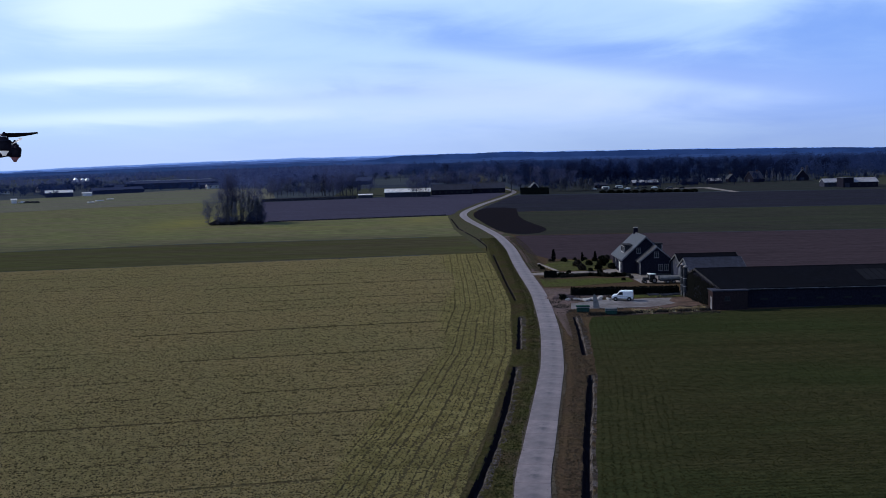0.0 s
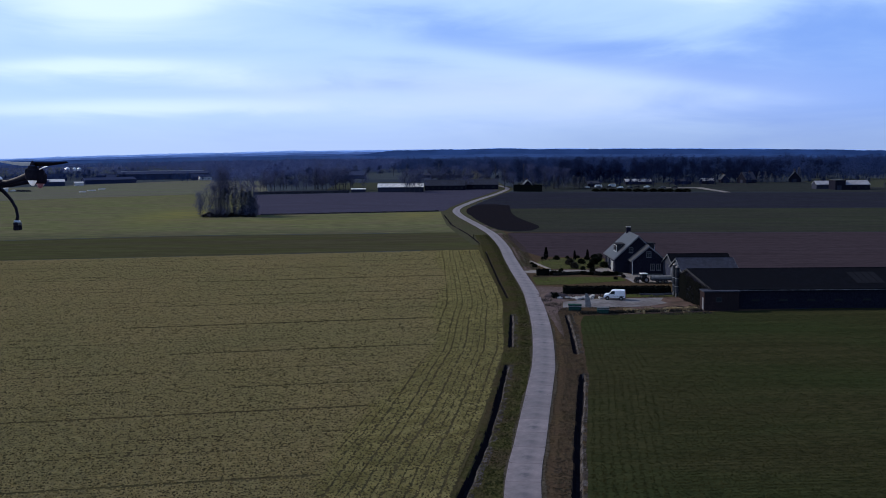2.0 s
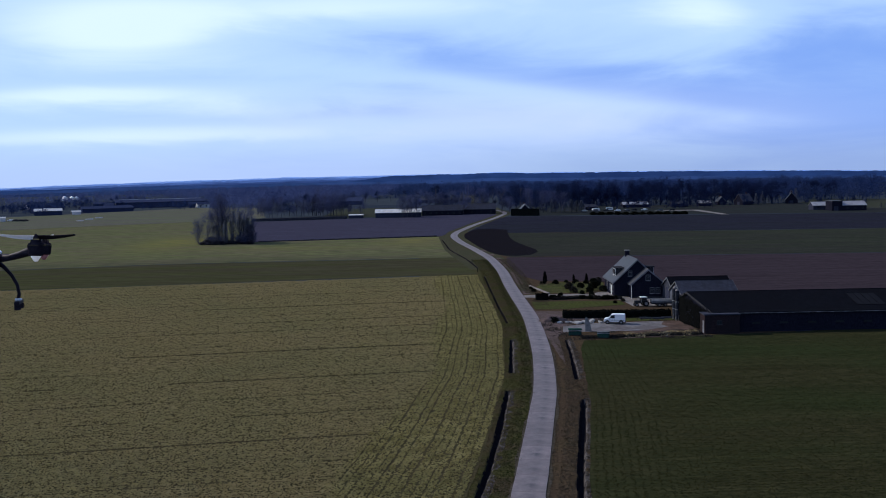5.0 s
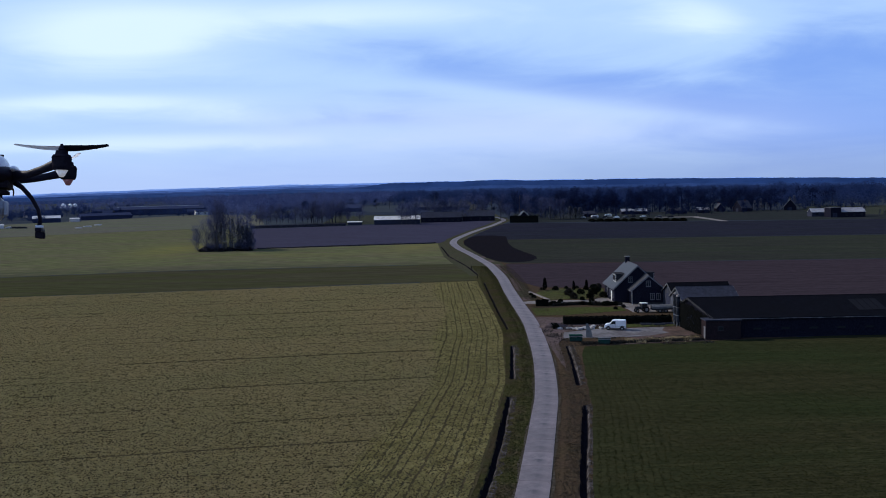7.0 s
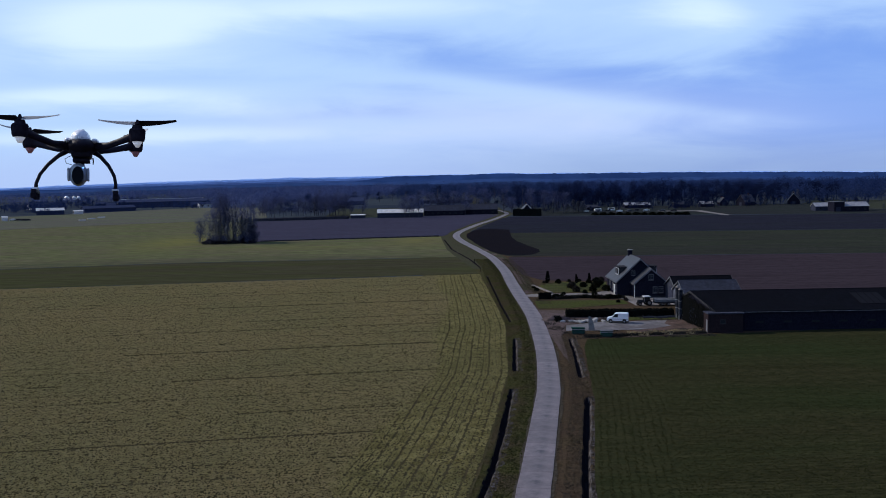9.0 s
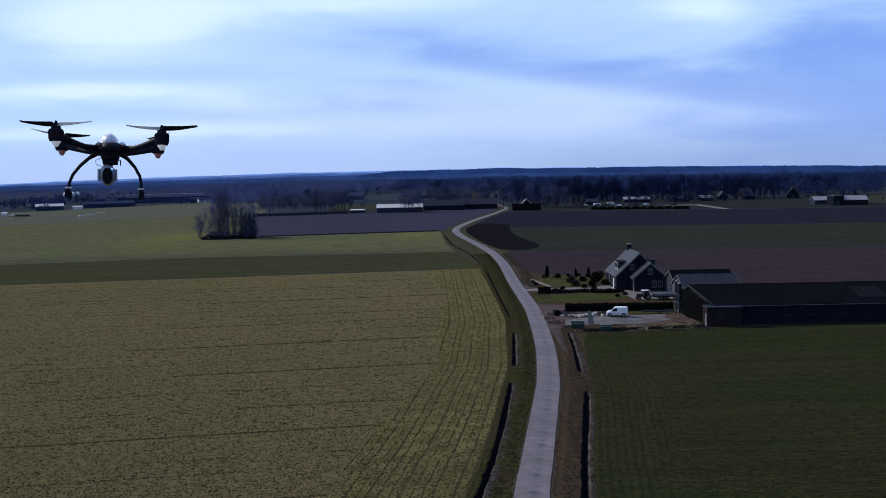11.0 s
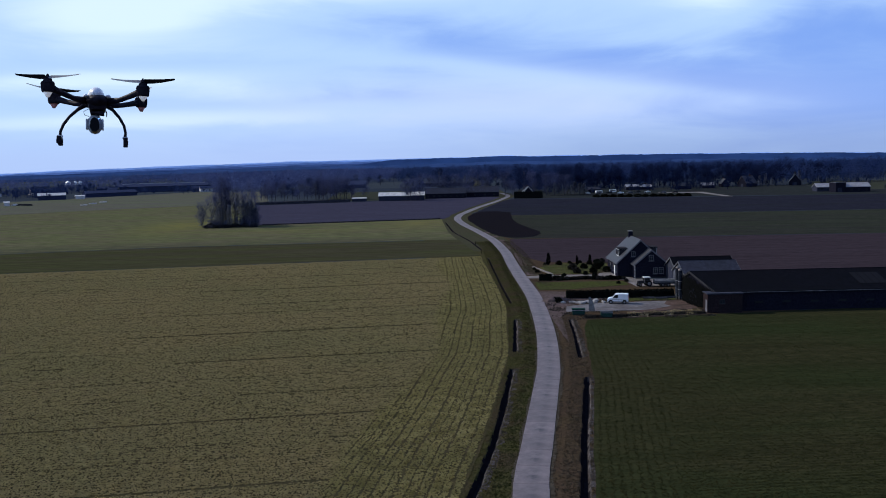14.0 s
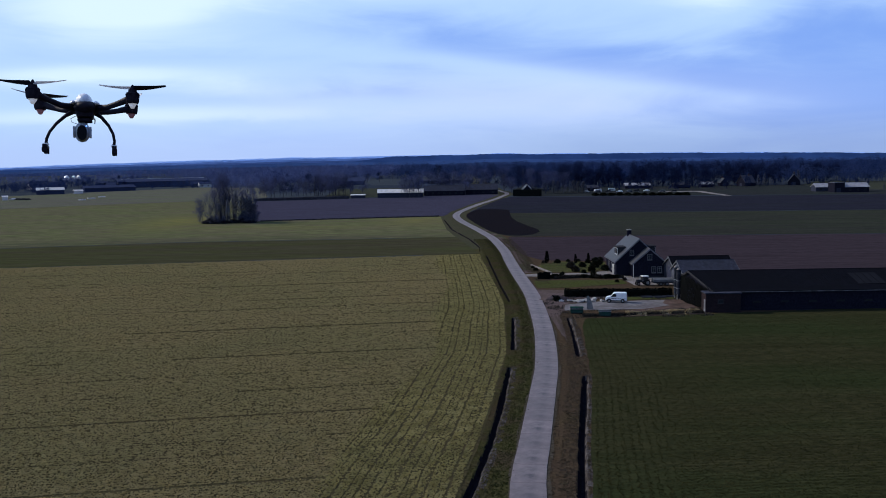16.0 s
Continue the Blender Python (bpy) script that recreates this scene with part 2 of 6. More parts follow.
M = dict(
    verge=surface("brown verge grass", (0.0414, 0.03, 0.01674), (0.092, 0.066, 0.03906), 2.5, 0.95, (0.0644, 0.044, 0.02976), 0.12, 0.6, height=0.08),
    verge_green=surface("green verge grass", (0.034, 0.037, 0.013), (0.078, 0.072, 0.030), 2.5, 0.95, (0.066, 0.052, 0.030), 0.15, 0.6, height=0.08),
    grass_green=surface("meadow grass", (0.07533, 0.08769, 0.03766), (0.1459, 0.1495, 0.06944), 0.45, 0.95, (0.1153, 0.1059, 0.06356), 0.07, 0.5, stretch=(0.40, 1.3, 1), turn=radians(-8), streaks=(radians(-8), 0.15), height=0.08),
    grass_dark=surface("short dark grass", (0.04198, 0.04722, 0.01982), (0.06506, 0.06611, 0.02915), 0.9, 0.95, (0.05457, 0.05037, 0.03032), 0.04, 0.5, stretch=(0.22, 1.8, 1), turn=radians(-8), streaks=(radians(-8), 0.17), height=0.08),
    grass_dull=surface("dull pasture", (0.08781, 0.09846, 0.06387), (0.1371, 0.141, 0.09314), 1.0, 0.95, (0.1131, 0.1091, 0.08781), 0.02, 0.4, stretch=(0.3, 1.6, 1), streaks=(radians(-8), 0.15)),
    sown=surface("sown green field", (0.02327, 0.0251, 0.01177), (0.04765, 0.04434, 0.02045), 1.4, 0.95, (0.02838, 0.03631, 0.01447), 0.028, 0.6, stretch=(0.5, 1.5, 1), turn=radians(-3), streaks=(radians(-3), 0.16), height=0.06),
    tuft=surface("olive grass tufts", (0.046, 0.050, 0.016), (0.108, 0.098, 0.038), 1.5, 0.9, (0.092, 0.070, 0.038), 0.15, 0.0, thin=0.4),
    tuft_dark=surface("dark green grass tufts", (0.026, 0.034, 0.012), (0.062, 0.066, 0.024), 1.5, 0.9, (0.044, 0.044, 0.020), 0.15, 0.0, thin=0.4),
    tuft_brown=surface("brown grass tufts", (0.056, 0.045, 0.028), (0.124, 0.100, 0.064), 1.5, 0.9, (0.084, 0.066, 0.048), 0.15, 0.0, thin=0.4),
    cereal=surface("young cereal leaves", (0.03312, 0.03582, 0.01345), (0.06424, 0.05911, 0.02423), 0.7, 0.9, (0.03915, 0.04477, 0.01614), 0.03, 0.0, thin=0.4),
    soil_crop=surface("soil under the crop", (0.0484, 0.04005, 0.02009), (0.09219, 0.07453, 0.0385), 2.2, 0.95, (0.06914, 0.06007, 0.02846), 0.05, 0.7, height=0.08),
    crop=surface("dry catch crop leaves", (0.3, 0.2473, 0.1135), (0.47, 0.3802, 0.1888), 1.1, 0.9, (0.345, 0.2968, 0.1395), 0.03, 0.0, thin=0.4),
    crop_yellow=surface("yellowing headland leaves", (0.264, 0.2288, 0.08955), (0.4761, 0.4093, 0.1791), 0.5, 0.9, (0.3108, 0.2735, 0.1136), 0.06, 0.0, thin=0.4),
    ploughed=surface("ploughed soil", (0.03858, 0.03706, 0.05643), (0.06459, 0.06241, 0.09306), 1.2, 0.95, (0.05024, 0.04876, 0.07425), 0.03, 0.6, stretch=(0.3, 1.7, 1), streaks=(radians(-8), 0.14), height=0.1),
    sown_far=surface("thinly sown dark field", (0.02408, 0.02896, 0.02172), (0.04533, 0.05066, 0.03497), 1.2, 0.95, (0.03258, 0.03329, 0.02895), 0.03, 0.5, stretch=(0.3, 1.7, 1), streaks=(radians(3), 0.18), height=0.06),
    ploughed_red=surface("reddish harrowed soil", (0.0329, 0.02496, 0.03063), (0.0556, 0.04311, 0.04992), 1.2, 0.95, (0.04311, 0.0329, 0.03858), 0.03, 0.6, stretch=(0.3, 1.7, 1), streaks=(radians(3), 0.14), height=0.1),
    ploughed_dark=surface("dark harrowed soil", (0.01495, 0.01641, 0.02619), (0.02993, 0.03084, 0.04489), 1.2, 0.95, (0.02244, 0.02493, 0.03292), 0.03, 0.6, stretch=(0.3, 1.7, 1), streaks=(radians(3), 0.2), height=0.1),
    silo_steel=surface("dull galvanised steel", (0.030, 0.033, 0.042), (0.062, 0.066, 0.080), 2.6, 0.5, (0.022, 0.024, 0.030), 0.9, 0.1, metal=0.3),
    old_tiles=surface("weathered pale brown roof tiles", (0.060, 0.057, 0.070), (0.110, 0.103, 0.118), 2.5, 0.8, (0.075, 0.070, 0.080), 0.3, 0.3),
    # black of wet soil; in the ditches it paints their shade too
    wet_shaded_soil=surface("wet black soil and ditch shade", (0.007776, 0.007776, 0.01037), (0.01685, 0.01555, 0.01944), 1.2, 0.9, (0.01296, 0.01166, 0.01426), 0.08, 0.6, height=0.1),
    bare_earth=surface("bare trodden earth", (0.076, 0.055, 0.053), (0.150, 0.113, 0.107), 1.8, 0.95, (0.092, 0.070, 0.060), 0.25, 0.6, height=0.08),
    straw=surface("straw and reed litter", (0.264, 0.204, 0.108), (0.504, 0.408, 0.24), 3.0, 0.95, (0.192, 0.144, 0.084), 0.4, 0.8, height=0.1),
    bright_sheet=surface("bare bright metal sheets", (0.80, 0.81, 0.82), (0.90, 0.90, 0.90), 0.8, 0.34, (0.74, 0.75, 0.77), 0.2, 0.05, metal=0.92),
    road_bed=surface("trodden road edge", (0.050, 0.043, 0.032), (0.105, 0.090, 0.070), 3.0, 0.95, (0.060, 0.050, 0.036), 0.3, 0.5),
    paving=surface("grey yard paving", (0.1495, 0.1437, 0.1472), (0.23, 0.2208, 0.2208), 1.5, 0.85, (0.1265, 0.115, 0.115), 0.2, 0.3),
    gravel=surface("pale gravel", (0.187, 0.17, 0.1615), (0.289, 0.2635, 0.255), 3.5, 0.95, (0.17, 0.153, 0.136), 0.3, 0.4),
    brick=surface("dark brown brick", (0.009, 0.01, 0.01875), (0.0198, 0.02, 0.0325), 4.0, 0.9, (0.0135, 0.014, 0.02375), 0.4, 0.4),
    brick_red=surface("red brown brick", (0.040, 0.024, 0.024), (0.078, 0.046, 0.042), 4.0, 0.9, (0.045, 0.030, 0.030), 0.4, 0.4),
    tile=surface("anthracite roof tiles", (0.02786, 0.03019, 0.0387), (0.05418, 0.05728, 0.07121), 2.5, 0.55, (0.0356, 0.03715, 0.04334), 0.4, 0.4, spec=0.3, stretch=(1, 3, 1)),
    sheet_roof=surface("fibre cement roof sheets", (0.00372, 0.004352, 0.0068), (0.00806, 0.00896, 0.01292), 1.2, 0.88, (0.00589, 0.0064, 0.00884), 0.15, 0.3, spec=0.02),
    sheet_light=surface("pale fibre cement sheets", (0.028, 0.031, 0.046), (0.056, 0.060, 0.082), 1.5, 0.8, (0.036, 0.039, 0.052), 0.2, 0.3, spec=0.06),
    white_sheet=surface("white roof sheets", (0.62, 0.61, 0.58), (0.78, 0.77, 0.74), 0.6, 0.6, (0.66, 0.64, 0.60), 0.1, 0.1),
    pale_sheet=surface("pale grey roof sheets", (0.30, 0.30, 0.32), (0.42, 0.42, 0.44), 0.6, 0.6, (0.34, 0.33, 0.34), 0.1, 0.1),
    white_paint=surface("white paint", (0.70, 0.70, 0.69), (0.80, 0.80, 0.79), 1.5, 0.5, (0.66, 0.65, 0.62), 0.3, 0.05, spec=0.3),
    van_paint=surface("white car lacquer", (0.78, 0.79, 0.80), (0.82, 0.83, 0.84), 1.0, 0.22, None, 1, 0.0, spec=0.6),
    frame_paint=surface("dull white frame paint", (0.1275, 0.1312, 0.15), (0.1875, 0.1913, 0.2137), 1.5, 0.6, (0.15, 0.15, 0.165), 0.3, 0.05),
    dark_trim=surface("dark painted wood", (0.030, 0.030, 0.034), (0.050, 0.050, 0.055), 3.0, 0.6, None, 1, 0.1),
    dark_wall=surface("dark weathered cladding", (0.027, 0.031, 0.0504), (0.0504, 0.056, 0.084), 2.0, 0.9, (0.036, 0.04, 0.0624), 0.3, 0.4, stretch=(3, 3, 0.6)),
    zinc=surface("weathered zinc", (0.0935, 0.1003, 0.1148), (0.1785, 0.187, 0.204), 2.6, 0.6, (0.06375, 0.0663, 0.07225), 0.9, 0.1, metal=0.25),
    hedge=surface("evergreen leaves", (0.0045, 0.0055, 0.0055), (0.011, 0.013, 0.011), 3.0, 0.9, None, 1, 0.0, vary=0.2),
    bush=surface("dark garden bush leaves", (0.010, 0.012, 0.009), (0.026, 0.029, 0.019), 3.0, 0.9, None, 1, 0.0, vary=0.3, thin=0.2),
    ivy=surface("dark ivy leaves", (0.004, 0.0045, 0.005), (0.010, 0.0105, 0.010), 3.0, 0.9, None, 1, 0.0),
    shrub=surface("winter shrub twigs", (0.028, 0.026, 0.023), (0.062, 0.056, 0.048), 2.0, 0.9, None, 1, 0.0, vary=0.25, thin=0.25),
    bark=surface("grey brown bark", (0.0432, 0.0444, 0.06), (0.0912, 0.0912, 0.1152), 3.0, 0.95, None, 1, 0.3, stretch=(2, 2, 0.4)),
    # twigs and needles carry the blue of distance haze in their own colour
    twigs=surface("bare winter twigs with haze blue", (0.04888, 0.06038, 0.1294), (0.09775, 0.1136, 0.2185), 0.5, 0.95, None, 1, 0.0, vary=0.25, thin=0.4),
    needles=surface("spruce needles with haze blue", (0.069, 0.0825, 0.123), (0.1576, 0.174, 0.2326), 1.2, 0.9, None, 1, 0.0, vary=0.2, thin=0.4),
    # far woods and belt trees: blue air haze is mixed into the colours
    far_wood=surface("far winter woods with haze tint", (0.036, 0.056, 0.150), (0.064, 0.090, 0.208), 0.06, 0.95, (0.082, 0.108, 0.225), 0.010, 0.0, thin=0.5),
    far_wood_dark=surface("far dark winter woods with haze tint", (0.01081, 0.023, 0.07675), (0.02343, 0.04255, 0.1202), 0.06, 0.95, (0.03423, 0.0552, 0.1356), 0.010, 0.0, thin=0.5),
    belt_twigs=surface("dense winter tree crowns with haze tint", (0.01069, 0.01804, 0.05571), (0.02264, 0.0353, 0.09413), 0.25, 0.95, None, 1, 0.0, vary=0.35, thin=0.4),
    ditch_bank=surface("crumbled ditch bank", (0.036, 0.032, 0.031), (0.135, 0.122, 0.120), 2.2, 0.95, (0.045, 0.038, 0.034), 0.5, 0.7, height=0.12),
    annex_brick=surface("dark red brown brick", (0.020, 0.014, 0.017), (0.042, 0.028, 0.030), 4.0, 0.9, (0.026, 0.020, 0.022), 0.4, 0.4),
    grass_far=surface("far dull green grass", (0.0352, 0.0424, 0.0288), (0.056, 0.0616, 0.0432), 1.0, 0.95, (0.0464, 0.0496, 0.0384), 0.03, 0.4, stretch=(0.3, 1.6, 1), streaks=(radians(-4), 0.12)),
    camp_grass=surface("dark rough camp grass", (0.0209, 0.027, 0.0253), (0.0361, 0.043, 0.04025), 0.6, 0.95, (0.0285, 0.03, 0.0322), 0.04, 0.4, stretch=(0.3, 1.6, 1), streaks=(radians(3), 0.2)),
    # white stands for sun glare on the blade; its twin is plain black
    blade=surface("propeller plastic in sun glare white", (0.90, 0.90, 0.90), (0.94, 0.94, 0.94), 30.0, 0.35, None, 1, 0.0, spec=0.6, thin=0.85),
    # village walls and roofs, their blue is distance haze put into the colour
    far_wall=surface("far dark walls with haze tint", (0.030, 0.040, 0.085), (0.050, 0.063, 0.120), 1.0, 0.9, (0.038, 0.049, 0.098), 0.1, 0.2),
    far_roof=surface("far weathered roofs with haze tint", (0.036, 0.047, 0.092), (0.062, 0.076, 0.130), 1.0, 0.85, (0.046, 0.058, 0.105), 0.1, 0.2),
    lawn=surface("mown lawn", (0.056, 0.068, 0.018), (0.100, 0.110, 0.034), 1.6, 0.95, (0.085, 0.080, 0.034), 0.2, 0.5, height=0.05),
    front_lawn=surface("rough mown grass", (0.0396, 0.0495, 0.0135), (0.0738, 0.0828, 0.027), 1.6, 0.95, (0.0576, 0.0594, 0.0252), 0.2, 0.5, height=0.05),
    gable_pale=surface("pale weathered gable sheets", (0.075, 0.082, 0.11), (0.14, 0.15, 0.185), 1.5, 0.8, (0.05, 0.055, 0.07), 0.4, 0.3, stretch=(3, 3, 0.5)),
    earth_red=surface("reddish bare earth", (0.085, 0.055, 0.046), (0.150, 0.104, 0.088), 1.6, 0.95, (0.066, 0.050, 0.040), 0.4, 0.6, height=0.06),
    verge_far=surface("dull trodden verge grass", (0.042, 0.041, 0.026), (0.080, 0.074, 0.046), 1.5, 0.95, (0.056, 0.058, 0.034), 0.08, 0.6, height=0.08),
    # lightened and blued in colour for the haze before the copse
    undergrowth=surface("copse undergrowth with haze blue", (0.044, 0.046, 0.062), (0.105, 0.104, 0.126), 1.0, 0.95, None, 1, 0.0, vary=0.2, thin=0.4),
    # ground between the far woods, blued in its colour for haze
    land=surface("open farmland with haze tint", (0.0238, 0.0324, 0.0462), (0.0408, 0.0513, 0.0693), 0.3, 0.95, (0.0527, 0.0648, 0.0735), 0.007, 0.4, stretch=(0.35, 1.0, 1)),
    tyre=surface("black rubber", (0.012, 0.012, 0.012), (0.022, 0.022, 0.022), 8.0, 0.85, None, 1, 0.1),
    steel=surface("grey steel", (0.30, 0.30, 0.31), (0.42, 0.42, 0.43), 4.0, 0.4, None, 1, 0.05, metal=0.7),
    green_paint=surface("green container paint", (0.012, 0.050, 0.040), (0.024, 0.076, 0.060), 2.5, 0.7, (0.03, 0.05, 0.045), 0.5, 0.1),
    tarp=surface("grey tarpaulin", (0.105, 0.1094, 0.1137), (0.175, 0.1794, 0.1837), 1.5, 0.6, None, 1, 0.4),
    rubble=surface("pale rubble", (0.28, 0.27, 0.26), (0.46, 0.45, 0.43), 3.0, 0.95, None, 1, 0.5),
    stone_figure=surface("grey garden stone", (0.20, 0.20, 0.20), (0.32, 0.32, 0.31), 4.0, 0.9, None, 1, 0.4),
    drone_black=surface("black moulded plastic", (0.016, 0.013, 0.020), (0.026, 0.021, 0.031), 40.0, 0.55, None, 1, 0.05, spec=0.10, height=0.0005),
    drone_silver=surface("glossy pearl shell", (0.96, 0.96, 0.96), (0.98, 0.98, 0.98), 20.0, 0.32, None, 1, 0.0, spec=1.0),
    drone_grey=surface("pale grey camera shell", (0.50, 0.52, 0.55), (0.58, 0.60, 0.63), 20.0, 0.35, None, 1, 0.0, spec=0.5),
    drone_matt=surface("matt dark rubber", (0.020, 0.017, 0.024), (0.034, 0.029, 0.038), 60.0, 0.7, None, 1, 0.1, height=0.0005),
    glass=glass_dark("dark window glass"),
    lens=glass_dark("camera lens glass", (0.003, 0.003, 0.004), 0.15),
    lamp_white=glow("white marker lens", (0.85, 0.88, 0.95), 0.25),
    lamp_red=glow("red marker lens", (0.46, 0.20, 0.21), 0.05),
    lamp_blue=glow("blue status light", (0.15, 0.35, 1.0), 3.0),
)


# ---- mesh helpers ----
def mesh_object(name, bm, material, parent=None, smooth=False):
    me = bpy.data.meshes.new(name)
    bm.normal_update()
    bm.to_mesh(me)
    bm.free()
    me.materials.append(material)
    if smooth:
        me.polygons.foreach_set("use_smooth", [True] * len(me.polygons))
    ob = new(name, me)
    if parent:
        ob.parent = parent
    return ob


def part(name, bm, material, parent, label="", smooth=False):
    ob = mesh_object(name, bm, material, parent, smooth)
    return tagged(ob, label) if label else ob


def thing(name, m, label, category, group="", kind=""):
    ob = new(name)
    ob.empty_display_size = 0.3
    ob.matrix_basis = m
    return tagged(ob, label, category, group, kind)


def box(x0, x1, y0, y1, z0, z1, bevel=0.0, bm=None):
    bm = bm or bmesh.new()
    r = bmesh.ops.create_cube(bm, size=1.0, matrix=Matrix.LocRotScale(((x0 + x1) / 2, (y0 + y1) / 2, (z0 + z1) / 2), None, (x1 - x0, y1 - y0, z1 - z0)))
    if bevel:
        edges = list({e for v in r["verts"] for e in v.link_edges})
        bmesh.ops.bevel(bm, geom=edges, offset=bevel, segments=2, affect="EDGES", profile=0.6)
    return bm


def cylinder(r1, r2, depth, m=None, seg=16, bm=None):
    bm = bm or bmesh.new()
    bmesh.ops.create_cone(bm, cap_ends=True, segments=seg, radius1=r1, radius2=r2, depth=depth, matrix=m or Matrix())
    return bm


def ball(r, m=None, bm=None, u=14, v=9):
    bm = bm or bmesh.new()
    bmesh.ops.create_uvsphere(bm, u_segments=u, v_segments=v, radius=r, matrix=m or Matrix())
    return bm


def tube(points, radii, seg=8, bm=None, squash=1.0):
    """A tube along points with a radius at each, closed at both ends."""
    bm = bm or bmesh.new()
    rings = []
    for i, p in enumerate(points):
        p = Vector(p)
        d = (Vector(points[min(i + 1, len(points) - 1)]) - Vector(points[max(i - 1, 0)])).normalized()
        side = d.cross(Vector((0, 1, 0))) if abs(d.y) < 0.9 else d.cross(Vector((1, 0, 0)))
        side.normalize()
        up = side.cross(d)
        rings.append([bm.verts.new(p + radii[i] * (math.cos(a) * side + squash * math.sin(a) * up)) for a in (2 * math.pi * k / seg for k in range(seg))])
    for a, b in zip(rings, rings[1:]):
        for k in range(seg):
            bm.faces.new((a[k], a[(k + 1) % seg], b[(k + 1) % seg], b[k]))
    bm.faces.new(rings[0][::-1])
    bm.faces.new(rings[-1])
    bmesh.ops.recalc_face_normals(bm, faces=bm.faces[:])
    return bm


def extruded(profile, a, b, axis="y", bm=None):
    """A flat outline drawn out from a to b along an axis; the outline's two numbers are the other two axes."""
    bm = bm or bmesh.new()

    def at(p, d):
        return {"x": (d, p[0], p[1]), "y": (p[0], d, p[1]), "z": (p[0], p[1], d)}[axis]

    lo, hi = [bm.verts.new(at(p, a)) for p in profile], [bm.verts.new(at(p, b)) for p in profile]
    bm.faces.new(lo)
    bm.faces.new(hi)
    for i in range(len(profile)):
        j = (i + 1) % len(profile)
        bm.faces.new((lo[i], lo[j], hi[j], hi[i]))
    bmesh.ops.recalc_face_normals(bm, faces=bm.faces[:])
    return bm


def from_arrays(name, verts, faces, material, parent=None):
    me = bpy.data.meshes.new(name)
    me.from_pydata(verts.tolist() if hasattr(verts, "tolist") else verts, [], faces.tolist() if hasattr(faces, "tolist") else faces)
    me.materials.append(material)
    ob = new(name, me)
    if parent:
        ob.parent = parent
    return ob


def spline(points, step):
    """Evenly spaced points along a smooth curve through the given ones."""
    p = [np.array(q, float) for q in points]
    p = [2 * p[0] - p[1], *p, 2 * p[-1] - p[-2]]
    fine = []
    for i in range(1, len(p) - 2):
        for k in range(40):
            t = k / 40
            fine.append(0.5 * (2 * p[i] + (p[i + 1] - p[i - 1]) * t + (2 * p[i - 1] - 5 * p[i] + 4 * p[i + 1] - p[i + 2]) * t**2
                               + (3 * p[i] - p[i - 1] - 3 * p[i + 1] + p[i + 2]) * t**3))
    fine = np.array(fine + [p[-2]])
    s = np.concatenate([[0], np.cumsum(np.linalg.norm(np.diff(fine, axis=0), axis=1))])
    at = np.arange(0, s[-1], step)
    return np.column_stack([np.interp(at, s, fine[:, 0]), np.interp(at, s, fine[:, 1])])


def away(px, py, line):
    """Distance of many points from a polyline."""
    best = np.full(px.shape, 1e9)
    for a, b in zip(line, line[1:]):
        ax, ay, bx, by = *a, *b
        L = (bx - ax) ** 2 + (by - ay) ** 2
        t = np.clip(((px - ax) * (bx - ax) + (py - ay) * (by - ay)) / L, 0, 1)
        best = np.minimum(best, np.hypot(px - ax - t * (bx - ax), py - ay - t * (by - ay)))
    return best


def inside(px, py, poly):
    hit = np.zeros(px.shape, bool)
    for (ax, ay), (bx, by) in zip(poly, poly[1:] + poly[:1]):
        cross = ((ay > py) != (by > py)) & (px < (bx - ax) * (py - ay) / ((by - ay) or 1e-9) + ax)
        hit ^= cross
    return hit


# ---- the land ----
ROAD = [(4.9, 50), (6.4, 70.6), (8.1, 82.4), (11.2, 103.1), (12.8, 114.5), (14.9, 137.3), (16.3, 164.6), (16.6, 178.8), (16.5, 205.4), (16.6, 227.9),
        (16.9, 255.7), (15.9, 291.6), (14.0, 313.9), (11.3, 340), (7.9, 370.8), (6.0, 403), (7.2, 427.1), (10.2, 448.8), (19.0, 498.7), (31.8, 560.2), (39.8, 605), (44.2, 634), (45.0, 662), (42, 704)]
DITCHES = [  # centre line, half width, depth
    ([(0.2, 58), (1.3, 67.6), (2.3, 72.4), (4.1, 82.7), (5.7, 94.1), (8.0, 112.5)], 0.40, 0.5),
    ([(9.3, 123.5), (11.2, 147.6)], 0.42, 0.42),
    ([(11.8, 165.2), (11.5, 187.6), (11.4, 219.2), (11.4, 242)], 0.30, 0.5),
    ([(10.6, 265), (8.2, 293.3), (3.3, 331.3), (0.8, 382.8)], 0.36, 0.5),
    ([(8.6, 56), (10.0, 66), (10.7, 70.7), (12.4, 82.2), (13.9, 91.3), (16.6, 107.6)], 0.46, 0.52),
    ([(17.5, 119.1), (19.2, 136.9), (19.9, 146.6)], 0.42, 0.42),
]


